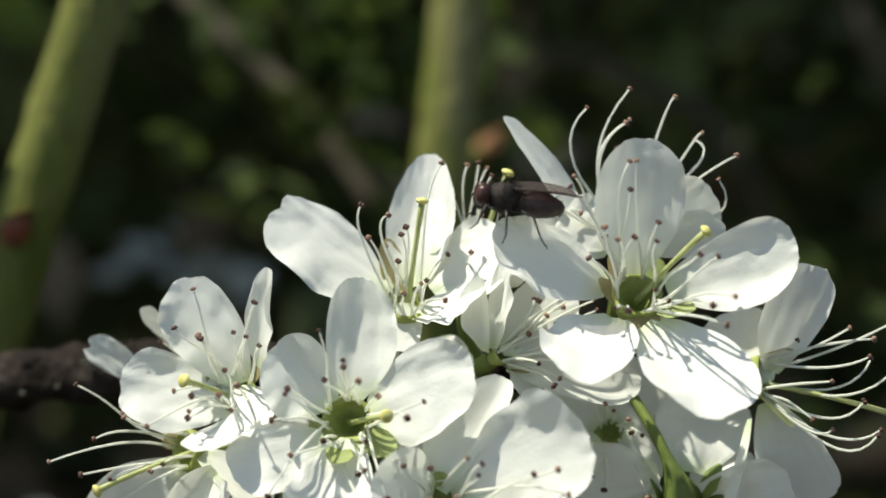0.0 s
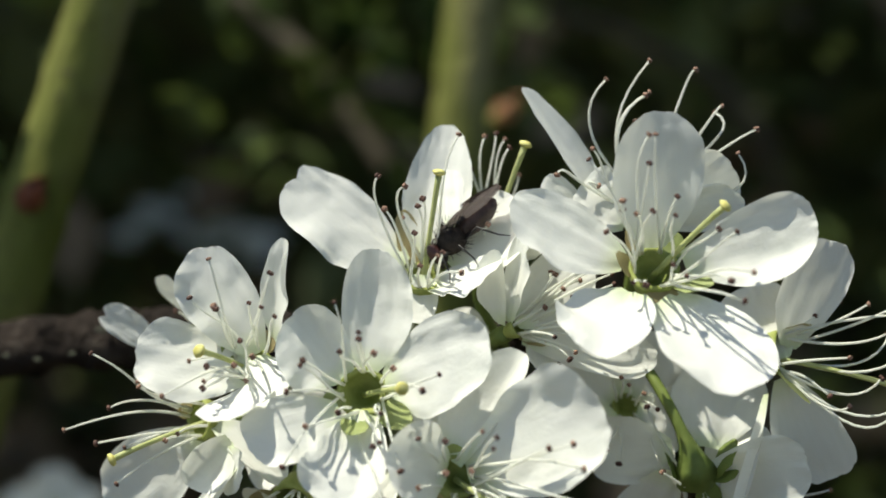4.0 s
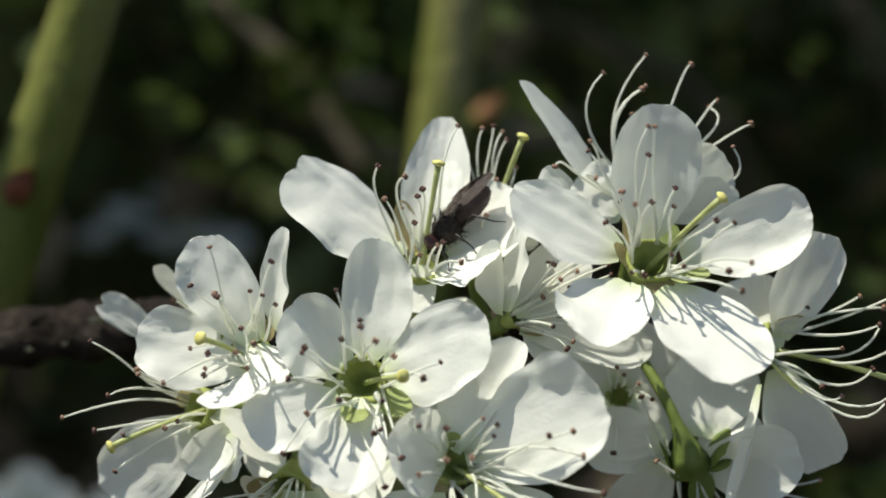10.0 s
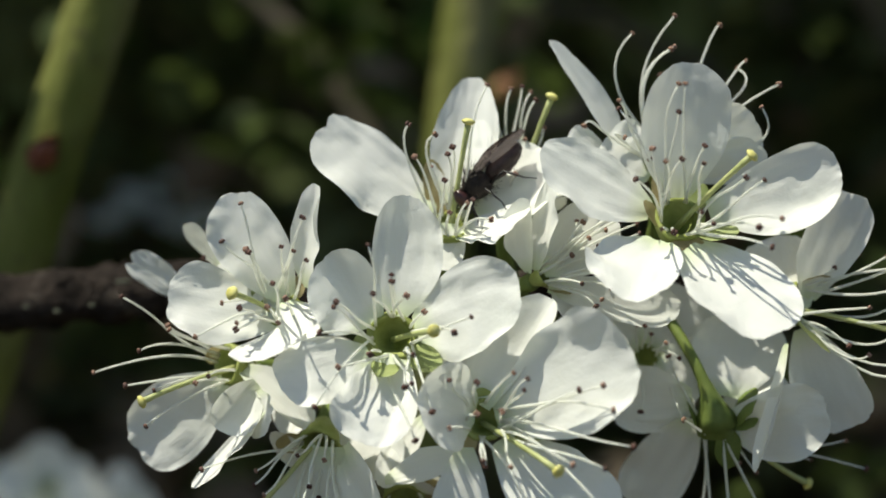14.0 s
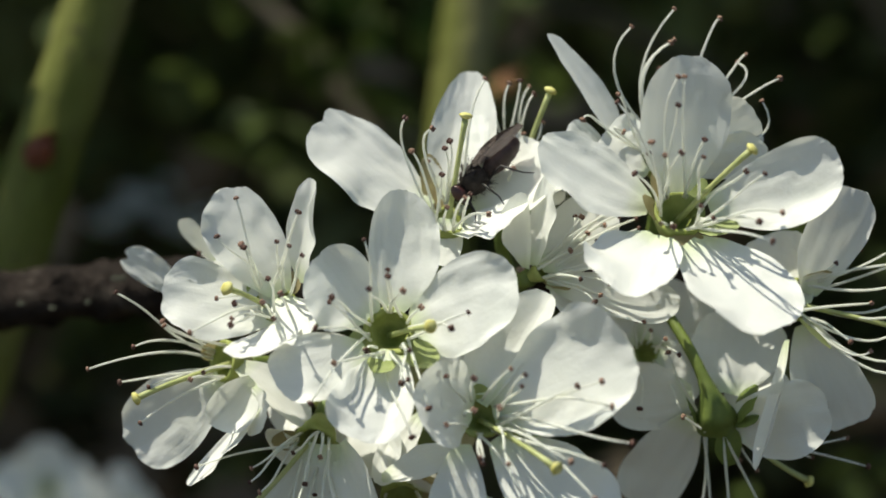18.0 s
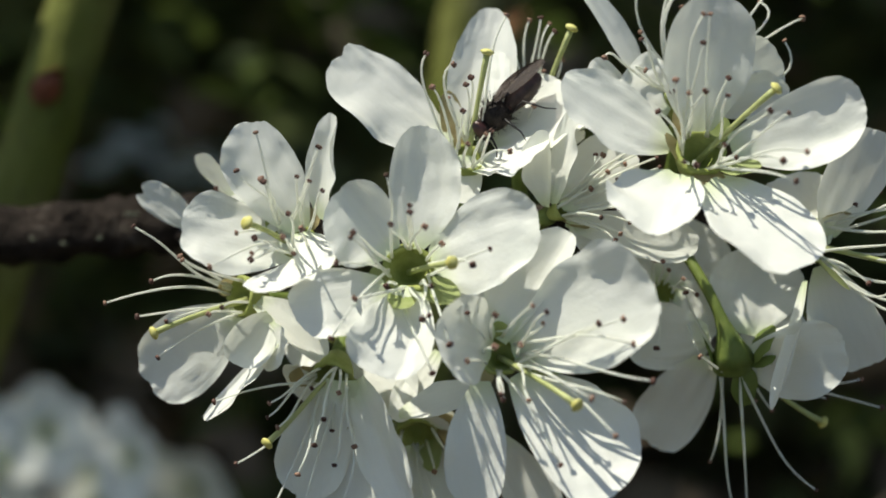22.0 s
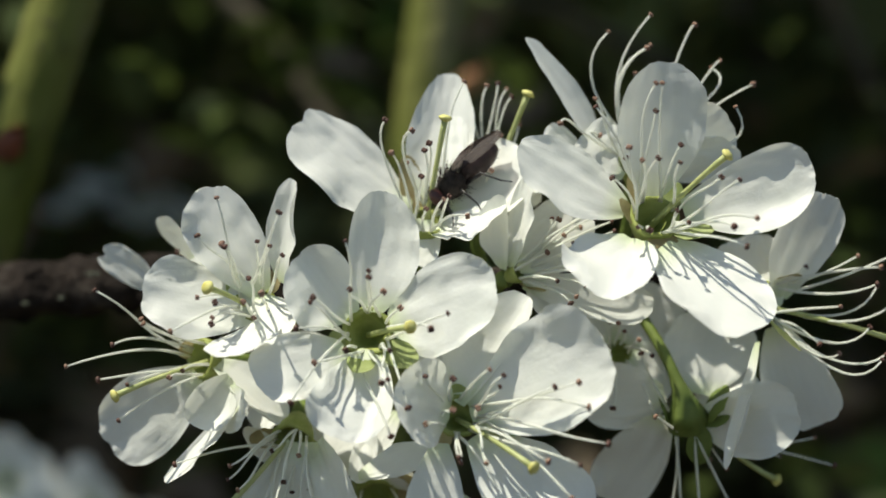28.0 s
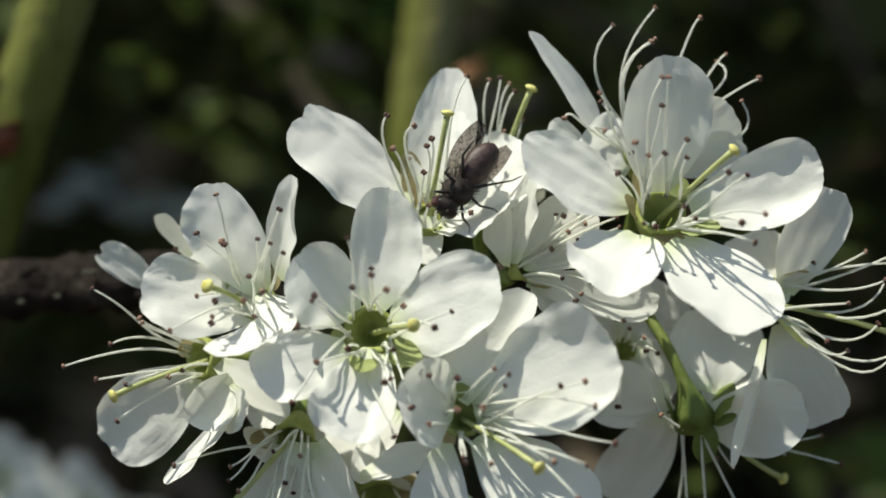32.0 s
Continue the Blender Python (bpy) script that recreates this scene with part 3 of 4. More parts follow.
flower('white blossom with petals cupped upwards', (-15.19, 86.43, -1.42), (0.12, -0.85, 0.5),
       [((-14.66, 86.8, -0.71), (-18.05, 86.43, 6.03), (3.24, 1.56), (0.63, 0.48), 0.22, None, 0.02, 2.4),
        ((-14.82, 86.3, -1.81), (-21.66, 83.71, -0.69), (2.72, 2.64), (0.7, 0.74), 0.24, None, 0.008, 2.4),
        ((-13.67, 87.17, -0.09), (-12.6, 85.07, 6.2), (1.24, 2.2), (0.44, 0.65), 0.3, (-0.6, -0.75, 0.2), 0.008, 2.4, 0.35),
        ((-13.88, 86.24, -2.16), (-17.53, 81.9, -4.2), (2.97, 0.62), (0.78, 0.54), 0.2, (-0.1, -0.6, 0.8), 0.008, 2.4),
        ((-14.88, 86.67, -0.95), (-13.57, 83.71, -3.75), (1.79, 0.93), (0.46, 0.36), 0.2, None, 0.008, 2.4)],
       [(-17.29, 84.62, 5.01), (-18.35, 84.16, 2.68), (-16.77, 83.71, 2.2), (-14.65, 83.71, 2.33), (-13.91, 83.71, 2.06), (-13.37, 83.71, 4.08), (-14.99, 82.81, 0.11), (-18.06, 82.81, -1.02), (-16.9, 82.35, -1.35), (-17.06, 82.35, -2.21), (-19.44, 81.9, -3.02), (-15.16, 81.9, -1.28), (-14.1, 81.9, -0.78), (-17.04, 81.9, -2.59)],
       pistil=(-17.42, 82.81, -0.46),
       sepals=[((-14.05, 87.33, 0.57), 1.39), ((-16.86, 86.43, 0.04), 1.39)], stalk=(-12.68, 94.12, -2.22), cup=1.1, seed=8, filler=3)
flower('small white blossom at the back of the cluster', (-20.24, 92.31, -0.32), (-0.45, -0.6, 0.6),
       [((-22.7, 92.82, -0.76), (-26.55, 92.31, 1.91), (0.84, 1.36), (0.61, 0.61), 0.2, (0.4, -0.85, -0.35), 0.1, 2.4),
        ((-20.5, 93.03, 1.46), (-22.5, 91.41, 4.17), (0.56, 1.25), (0.65, 0.78), 0.2, (-0.3, -0.9, -0.2), 0.008, 1.6),
        ((-19.75, 92.86, 0.63), (-19.31, 93.22, 3.42), (1.85, 1.85), (0.58, 0.58), 0.2, None, 0.008, 2.25)],
       [(-20.93, 90.5, 1.87)], stalk=(-17.39, 95.03, -1.1), cup=1.15, seed=9)
flower('white blossom facing outwards with long stamens', (-19.11, 89.14, -5.05), (-0.62, -0.7, 0.1),
       [((-19.22, 89.11, -6.11), (-25.54, 90.95, -10.97), (2.59, 2.81), (0.61, 0.52), 0.16, (-0.4, -0.85, -0.35), 0.03, 2.4),
        ((-17, 88.1, -6.15), (-19.33, 86.43, -8.84), (1.65, 1.36), (0.56, 0.62), 0.4, (0.1, -0.9, -0.3), 0.008, 2.4, 0.3),
        ((-16.41, 87.94, -7.37), (-21.22, 88.24, -12.64), (1.86, 0.26), (0.63, 0.69), 0.35, (0.3, -0.6, 0.75), 0.008, 1.7, 0.5),
        ((-18.25, 88.74, -5.2), (-13.53, 88.24, -9.15), (1.71, 0.94), (0.54, 0.51), 0.2, (0.2, -0.7, 0.6), 0.008, 1.7, 0.3),
        ((-17.07, 88.1, -6.68), (-16.76, 87.33, -9.62), (2.04, 1.06), (0.5, 0.4), 0.2, None, 0.008, 2.4)],
       [(-25.21, 86.43, -0.65), (-23.94, 85.97, -4), (-26.95, 86.43, -5.38), (-24.93, 86.43, -6.21), (-21.92, 85.52, -2.71), (-22.49, 87.33, -2.49), (-23.64, 86.43, -8.72), (-23.12, 86.43, -6.49), (-20.3, 85.52, -5.98)],
       pistil=(-23.73, 85.97, -7.15),
       sepals=[((-20.44, 89.14, -4.26), 1.61), ((-18.83, 89.14, -6.59), 1.43)], stalk=(-14.57, 94.12, -4.5), cup=1.15, seed=10, filler=1,
       arcs={2: (-23.13, 87.78, -4.44), 1: (-22.19, 87.56, -3.65)})
flower('nodding white blossom with long hanging stamens', (-13.03, 88.24, -10.07), (-0.1, -0.75, -0.62),
       [((-12.72, 88.29, -10.23), (-14.53, 88.24, -17.73), (1.94, 2.62), (0.6, 0.65), 0.16, None, 0.008, 2.4),
        ((-11.47, 88.19, -10.21), (-8.12, 84.8, -17.63), (2.98, 1.86), (0.78, 0.56), 0.25, None, 0.008, 2.4, 0.25),
        ((-12.37, 88.26, -10.22), (-12.25, 87.78, -21.59), (3.45, 3.12), (0.64, 0.68), 0.15, None, 0.008, 2.4),
        ((-8.82, 88.24, -12.37), (-4, 86.43, -10.68), (1.28, 0.89), (0.54, 0.65), 0.15, (0, -0.8, 0.5), 0.008, 2.4),
        ((-14.2, 88.51, -10.23), (-16.14, 89.14, -10.36), (1.59, 1.59), (0.58, 0.58), 0.2, None, 0.008, 2.25)],
       [(-18.54, 85.52, -15.1), (-16.51, 85.52, -11.38), (-16.62, 85.52, -12.24), (-20.1, 86.43, -11.43), (-16.34, 85.52, -17.81), (-14.72, 85.07, -15.6), (-14.62, 85.52, -18.71), (-11.23, 84.62, -13.81), (-12.29, 85.07, -17.7), (-12.43, 84.62, -14.94), (-16, 85.52, -12.86), (-13.79, 84.62, -10.34), (-13.04, 84.16, -12.15), (-13.76, 85.52, -13.89)],
       pistil=(-16.62, 85.52, -13.79),
       sepals=[((-15.8, 88.24, -10.07), 1.77), ((-9.94, 88.24, -12.2), 1.6), ((-12.07, 88.24, -13.27), 1.6), ((-12.78, 88.24, -8.83), 1.6)], stalk=(-10.89, 95.03, -6.07), cup=1.15, seed=11, filler=2,
       arcs={0: (-15.68, 86.88, -13.09), 4: (-14.97, 86.88, -14.65), 3: (-16.82, 87.34, -10.53), 8: (-11.46, 86.66, -14.58), 6: (-13.58, 86.88, -14.28)})
flower('white blossom at the underside of the cluster', (-7.9, 91.41, -13.93), (0.15, -0.7, -0.65),
       [((-3.22, 91.41, -14.05), (0.15, 91.41, -20.56), (2.76, 1.1), (0.66, 0.55), 0.15, None, 0.008, 2.4),
        ((-7.49, 92.21, -14.73), (-5.82, 90.5, -19.8), (2.02, 2.02), (0.58, 0.58), 0.2, None, 0.008, 2.25),
        ((-8.29, 92.13, -14.82), (-8.82, 91.41, -20), (2.02, 2.02), (0.58, 0.58), 0.2, None, 0.008, 2.25),
        ((-7.01, 90.95, -13.26), (-5.82, 90.5, -12.15), (2.02, 2.02), (0.58, 0.58), 0.2, None, 0.008, 2.25)],
       [(-6.67, 89.59, -16.07), (-5.04, 89.59, -15.63), (-6.55, 90.5, -18.34)],
       sepals=[((-5.46, 90.5, -12.7), 2.02), ((-6.73, 90.5, -16.16), 1.84), ((-2.2, 91.41, -15.21), 2.21)], stalk=(-8.6, 99.55, -12.77), cup=1.15, seed=12, filler=3)
flower('white blossom with a yellowish stigma and shaded cup', (-2.48, 84.62, -8.2), (0.08, -0.9, 0.25),
       [((-2.94, 84.73, -7.64), (-6.16, 81, -6.37), (2.82, 2.37), (0.48, 0.61), 0.22, (-0.25, -0.9, 0.2), 0.008, 2.4, 0.15),
        ((-2.43, 84.81, -7.48), (1.74, 85.34, -0.87), (2.29, 1.34), (0.3, 0.71), 0.35, (-0.35, -0.8, 0.3), 0.008, 2.4, 0.4),
        ((-1.76, 84.71, -8.08), (6.49, 80.09, -4.58), (4.31, 2.86), (0.73, 0.6), 0.24, None, 0.008, 2.4),
        ((-1.64, 84.35, -9.52), (3.51, 81, -16.45), (4.46, 1.8), (0.53, 0.64), 0.16, (0.05, -0.75, 0.6), 0.008, 2.4),
        ((-3.48, 84.12, -9.78), (-3.7, 83.71, -17.51), (1.51, 2.2), (0.55, 0.57), 0.3, None, 0.008, 2.4)],
       [(-4.31, 80.55, -8.29), (-1.3, 80.55, -7.35), (-2.76, 80.55, -7.48), (-2.27, 80.55, -10.49), (-0.81, 80.55, -10.49), (0.97, 80.55, -14.15), (4.45, 80.09, -5.82), (4.99, 80.09, -7.21), (3.08, 80.55, -6.12), (6.12, 80.09, -9.3), (4.46, 79.19, -10.41), (2.64, 79.19, -10.22), (3.98, 79.19, -12.29), (-0.65, 80.55, -5.14), (0.16, 80.55, -5.47), (-2.76, 80.55, -5.69)],
       pistil=(1.84, 80.09, -10.66),
       sepals=[((0.44, 84.62, -5.06), 1.43), ((1.81, 84.62, -8.81), 1.7), ((-3.98, 84.62, -10.17), 1.36), ((-2.72, 84.62, -6.25), 1.53)], stalk=(-5.43, 93.22, -7.45), cup=1.12, seed=13, filler=3)
flower('torn white blossom in the middle of the cluster', (8.11, 93.67, -4.85), (0.1, -0.97, 0.02),
       [((7.52, 93.85, -4.36), (4.53, 93.67, -1.08), (2.26, 2.26), (0.58, 0.58), 0.2, None, 0.008, 2.25),
        ((8.59, 94, -4.33), (11.31, 93.67, -0.52), (2.83, 2.83), (0.58, 0.58), 0.15, None, 0.008, 2.25),
        ((8.86, 93.61, -5.09), (12.25, 93.67, -6.36), (2.45, 2.45), (0.58, 0.58), 0.15, None, 0.008, 2.25),
        ((8.19, 93.28, -5.53), (8.4, 92.76, -9.84), (2.83, 2.83), (0.58, 0.58), 0.15, None, 0.008, 2.25),
        ((7.46, 93.38, -5.19), (4.53, 93.67, -7.49), (2.07, 2.07), (0.58, 0.58), 0.2, None, 0.008, 2.25)],
       [(7.5, 90.95, -8.19), (10.25, 90.95, -8.74), (9.94, 90.5, -4.76), (9.15, 90.95, -3.8), (8.24, 90.95, -3.25), (7.32, 90.95, -2.59)], stalk=(6.76, 95.93, -3.04), cup=0.75, seed=16, filler=2)
flower('shaded white blossom behind the front ones', (-12.81, 92.31, -7.01), (-0.1, -0.85, 0.3),
       [((-13.97, 92.31, -7.33), (-16.89, 92.31, -8.12), (2.42, 2.42), (0.58, 0.58), 0.2, None, 0.008, 2.25),
        ((-12.07, 91.9, -7.87), (-8.4, 89.59, -12.03), (2.08, 2.08), (0.58, 0.58), 0.2, None, 0.008, 2.25),
        ((-11.62, 92.13, -7.05), (-8.35, 92.31, -7.38), (2.42, 2.42), (0.58, 0.58), 0.2, None, 0.008, 2.25),
        ((-12.27, 92.59, -5.97), (-11.32, 92.31, -3.67), (2.23, 2.23), (0.58, 0.58), 0.2, None, 0.008, 2.25),
        ((-13.72, 92.65, -6.3), (-15.78, 92.31, -4.41), (2.04, 2.04), (0.58, 0.58), 0.2, None, 0.008, 2.25)],
       [], stalk=(-11.77, 95.93, -4.58), cup=1.15, seed=17)
flower('shaded white blossom at the heart of the cluster', (-5.38, 92.31, -1.44), (0.05, -0.9, 0.35),
       [((-6.22, 92.56, -0.61), (-8.35, 92.31, 1.9), (2.23, 2.23), (0.58, 0.58), 0.2, None, 0.008, 2.25),
        ((-4.67, 91.97, -2.36), (-2.11, 92.31, -6.45), (2.79, 2.79), (0.58, 0.58), 0.2, None, 0.008, 2.25),
        ((-4.22, 92.47, -1.14), (-0.55, 92.31, 0.05), (2.42, 2.42), (0.58, 0.58), 0.2, None, 0.008, 2.25),
        ((-6.5, 92.31, -8.68), (-9.06, 88.24, -12.83), (0.87, 1.3), (0.74, 0.54), 0.15, None, 0.008, 2.4)],
       [(-3.12, 91.41, 1.52)], stalk=(-4.08, 96.84, -1.51), cup=1.15, seed=18)
flower('white blossom in profile with stamens pointing out', (17.59, 90.5, -1.34), (0.93, -0.3, 0.1),
       [((18.25, 90.69, -0.98), (21.05, 89.41, 5.69), (2.44, 1.87), (0.53, 0.73), 0.2, (0.2, -0.93, -0.3), 0.008, 2.4),
        ((17.85, 90.53, -2.87), (20.91, 92.31, -9.57), (2.31, 2.25), (0.75, 0.56), 0.2, (-0.2, -0.95, -0.1), 0.008, 2.4),
        ((17.86, 90.56, -1.67), (16.4, 92, 3.08), (3.19, 1.84), (0.64, 0.62), 0.2, (0, -0.98, -0.15), 0.008, 2.4),
        ((16.73, 90.19, -3.87), (14.16, 87.33, -11.73), (0.95, 0.68), (0.6, 0.63), 0.3, (-0.85, -0.5, 0.1), 0.008, 1.6, 0.5)],
       [(22.96, 89.59, 1.67), (24.41, 89.59, 0.95), (25.78, 89.59, 2.03), (23.91, 88.69, -0.13), (21.37, 87.78, -1.54), (25.44, 88.69, -0.85), (23.45, 88.69, -2.88), (24.19, 87.78, -4.55), (21.3, 87.78, -4.48), (24.4, 90.5, -0.32), (23.98, 87.78, -4.9), (19.85, 90.5, 0.96)],
       pistil=(25.67, 89.59, -3.85),
       sepals=[((19.66, 90.5, 0.41), 1.82), ((19.09, 88.69, -4.24), 1.82)], stalk=(13.19, 95.03, -0.33), cup=1.2, seed=14, filler=2,
       arcs={0: (20.29, 90.05, 0.34), 1: (21.74, 90.05, 0.7), 2: (22.65, 90.05, 0.59), 3: (21.09, 89.59, -0.75), 4: (19.91, 89.14, -1.68), 5: (22.35, 89.59, -2.51), 6: (21.27, 89.59, -3.88), 7: (21.52, 89.14, -5.01), 8: (19.91, 89.14, -4.47), 9: (22.03, 90.5, -2.1), 10: (21.52, 89.14, -5.62)})
flower('white blossom seen from behind with a green calyx', (12.4, 91.41, -9.29), (0.18, 0.5, -0.84),
       [((11.05, 91.7, -8.93), (8.14, 95.48, -15.42), (1.65, 2.8), (0.57, 0.67), 0.14, (0, -0.95, 0.1), 0.008, 2.4),
        ((12.99, 91.45, -9.08), (19.06, 88.69, -8.23), (2.36, 2.7), (0.77, 0.45), 0.15, (-0.1, -0.95, -0.2), 0.008, 2.4),
        ((13.24, 92.19, -7.37), (14.26, 93.22, -1.83), (2.78, 3.31), (0.44, 0.63), 0.15, (0, -0.97, -0.15), 0.008, 2.4),
        ((11.02, 92.32, -7.51), (5.91, 93.22, -8.16), (1.44, 2.79), (0.46, 0.65), 0.15, (0, -0.97, -0.1), 0.008, 2.4),
        ((13.37, 91.93, -8.8), (16.69, 93.22, -5.95), (2.21, 2.21), (0.58, 0.58), 0.15, None, 0.008, 2.25)],
       [(11.25, 93.22, -15.78), (12.87, 93.22, -19.08), (13.69, 93.22, -19.38), (18.12, 93.22, -17.58), (22.53, 94.12, -12.26), (21.21, 94.12, -10.4), (15.04, 92.31, -12.28), (18.94, 94.12, -11.69), (14.07, 93.22, -11.77), (7.69, 93.22, -8.39), (10.1, 89.59, -8.61), (9.38, 91.41, -4.73)],
       pistil=(18.67, 94.12, -13.21),
       sepals=[((14.91, 90.14, -6.77), 2.4), ((15.04, 90.5, -8.4), 2.1), ((13.4, 91.6, -11.9), 2.0), ((10.4, 90.4, -7.6), 1.8)], stalk=(8.92, 92.31, -1.44), cup=1.15, seed=15, tan=False, flare=1.0)


# ---- twigs and stems ----
main_twig = branch("twig", [(-73.2, 108.0, -3.4), (-47.4, 108.5, -1.6), (-34.0, 107.5, -0.6), (-26.0, 105.0, 0.05), (-14.9, 101.0, -0.55), (-3.31, 96.84, -1.12), (8.3, 95.93, 0.05), (13.19, 95.03, 0.43), (16.32, 97.74, -1.13)],
       [2.6, 2.35, 2.1, 1.95, 1.78, 1.6, 1.3, 1.1, 0.5], BARK, "dark rough-barked twig bearing white blossoms", "twig", 22, 44, 3, 0.36)
rnd = random.Random(61)
for k in range(16):
    u = rnd.random()
    at = Vector((-62, 108.3, -2.6)).lerp(Vector((-27, 105.4, 0.0)), u)
    a = rnd.uniform(2.5, 4.4)
    out = Vector((0, math.cos(a), math.sin(a)))
    bm = bmesh.new()
    wide = rnd.uniform(0.10, 0.34)
    blob(bm, (at + out * 2.1) * MM, (wide * rnd.uniform(0.8, 2.2) * MM, wide * 0.6 * MM, 0.14 * MM), frame_of((1, rnd.uniform(-0.6, 0.6), 0), out), 9, 6, 0.7)
    part("lichen", bm, LICHEN, main_twig, "pale grey-green lichen speck")
branch("stem", [(-87.22, 130.32, -115.49), (-58.79, 130.32, -29.75), (-48.84, 130.32, 0.26), (-44.58, 130.32, 13.12), (-37.47, 130.32, 34.55), (-23.26, 130.32, 77.42), (-1.94, 130.32, 141.73)], [3.9, 3.6, 3.3, 3.15, 3.05, 2.9, 2.6], STEM, "greenish-brown smooth stem leaning behind the blossoms", "stem", 20, 0, 4, 0.06, 40)
branch("stem", [(-34.63, 181.0, -183.78), (-17.64, 181.0, -50.81), (-10.36, 181.0, 6.18), (-7.93, 181.0, 25.17), (-6.72, 181.0, 34.67), (2.99, 181.0, 110.65), (17.55, 181.0, 224.63)], [4.2, 3.9, 3.75, 3.7, 3.65, 3.5, 3.2], STEM, "upright green stem far behind the blossoms", "stem", 20, 0, 5, 0.06, 40)
bud("bud", (-45.02, 127.21, 11.65), (0.6, -0.5, 0.55), 4.0, 2.9, BUD_RED, "small dark red bud on the leaning stem")
bud("bud", (-3.5, 194.57, 27.16), (4.25, -4.52, 2.75), 6.0, 2.9, BUD_ORANGE, "pointed bud with a pale orange tip")
branch("spur", [(-7.71, 190.05, 23.78), (-5.58, 194.57, 25.57), (-3.17, 194.57, 27.46)], [1.7, 1.4, 1.2], STEM, "short side shoot carrying a bud", "twig", 10, 0, 8)
branch("twig", [(-90.16, 289.6, 96.49), (-68.46, 289.6, 73.62), (-53.52, 280.55, 59.78), (-40.09, 271.5, 46.27), (-22.51, 262.45, 20.15)], [2.4, 2.2, 2.0, 1.8, 1.5], TWIG_GREY, 'grey-brown dead twig slanting through the shade', "twig", 8, 5, 21, 0.2)
branch("twig", [(-8.12, 380.1, 83.26), (20.81, 380.1, 74.37), (45.61, 362.0, 58.22), (57.91, 362.0, 41.77), (65.61, 371.05, 17.38)], [1.9, 2.0, 2.2, 2.0, 1.7], TWIG_GREY, 'pale brown arching twig in the undergrowth', "twig", 8, 5, 22, 0.2)
branch("twig", [(92.68, 407.25, 104.89), (97.72, 398.2, 82.97), (113.41, 398.2, 50.46)], [3, 3, 2.6], TWIG_GREY, 'grey twig at the back of the thicket', "twig", 8, 5, 23, 0.2)
branch("twig", [(53.78, 217.2, -43.59), (68.46, 217.2, -31.35), (84.36, 217.2, -19.12)], [1.6, 1.5, 1.3], TWIG_GREY, 'tan twig below the blossoms', "twig", 8, 5, 24, 0.2)
BACK = [(-75.76, 221.73, -31.72), (-60.5, 217.2, -35.19), (-82.66, 217.2, -38.07), (-68.47, 221.73, -43.57), (-53.28, 226.25, -41.2), (-75.95, 217.2, -47.23), (-56.91, 217.2, -46.99), (-73.37, 235.3, -40.11), (-86.08, 235.3, -36.72), (-60.11, 235.3, -45.95), (-130.5, 524.9, 38.55), (-115.29, 533.95, 28.86), (-152.45, 524.9, 28.42), (-128.57, 543.0, 26.3), (-146.7, 552.05, 32.79), (-104.71, 524.9, 22.82), (-143.25, 515.85, 33.7), (-119.31, 515.85, 30.91), (-108.17, 515.85, 21.56), (-156.25, 515.85, 23.91), (-130.52, 515.85, 23.64)]
STEM_LOW, STEM_HIGH = (-52.39, 130.32, -10.46), (-45.57, 130.32, 10.12)
GREEN_TUFTS = [(-25.91, 244.35, 55.08), (-20.47, 248.88, 49.68), (-79.88, 244.35, 57.19), (-35.83, 253.4, 32.35), (55.62, 253.4, -26.39), (-32.04, 253.4, 32.73), (78.72, 262.45, 44.45), (75.55, 262.45, 11.2)]
EDGE_LEAVES = [(-71.37, 171.95, 19.51), (-77.03, 176.47, 22.04)]


# ---- insects ----
def add_leg(owner, hip, knee, ankle, toe, thick, material):
    bm = bmesh.new()
    pts = [Vector(hip), Vector(hip).lerp(Vector(knee), 0.5), Vector(knee), Vector(knee).lerp(Vector(ankle), 0.5), Vector(ankle), Vector(ankle).lerp(Vector(toe), 0.6), Vector(toe)]
    tube(bm, [p * MM for p in pts], [thick * k * MM for k in (1.0, 1.35, 0.95, 0.85, 0.6, 0.5, 0.4)], 6)
    return part("leg", bm, material, owner)


def add_wing(owner, root, length, width, yaw, tilt, side, material):
    """A membrane with its hinge at the object's origin, pointing back along -x."""
    bm = bmesh.new()
    uv = bm.loops.layers.uv.new("uv")
    rows, cols, grid, where = 14, 6, [], {}
    for i in range(rows + 1):
        s = i / rows
        half = 0.10 + 0.9 * math.sin(math.pi * min(1.0, s * 0.86 + 0.07)) ** 0.75
        row = []
        for j in range(cols + 1):
            u = 2 * j / cols - 1
            y = side * (width * 0.30 * s + width * 0.5 * half * u * (1.0 if u * side > 0 else 0.9))
            v = bm.verts.new(Vector((-length * s, y, 0.10 * math.sin(3 * s) - 0.10 * u * u + 0.03 * math.sin(7 * u + 5 * s))) * MM)
            where[v] = (s * 2, u)
            row.append(v)
        grid.append(row)
    for i in range(rows):
        for j in range(cols):
            f = bm.faces.new((grid[i][j], grid[i][j + 1], grid[i + 1][j + 1], grid[i + 1][j]))
            for loop in f.loops:
                loop[uv].uv = where[loop.vert]
    ob = part("wing", bm, material, owner, "smoky translucent wing with dark veins")
    ob.matrix_local = pose(*(Vector(root) * MM), tilt, 0, yaw)
    return ob


def bristles(bm, centre, size, count, length, seed):
    rnd = random.Random(seed)
    for _ in range(count):
        w = Vector((rnd.gauss(0, 1), rnd.gauss(0, 1), rnd.gauss(0.3, 1))).normalized()
        a = Vector(centre) + Vector((w.x * size[0], w.y * size[1], w.z * size[2]))
        b = a + (w + Vector((-0.7, 0, 0))).normalized() * length * rnd.uniform(0.6, 1.2)
        tube(bm, [a * MM, b * MM], [0.022 * MM, 0.006 * MM], 3)


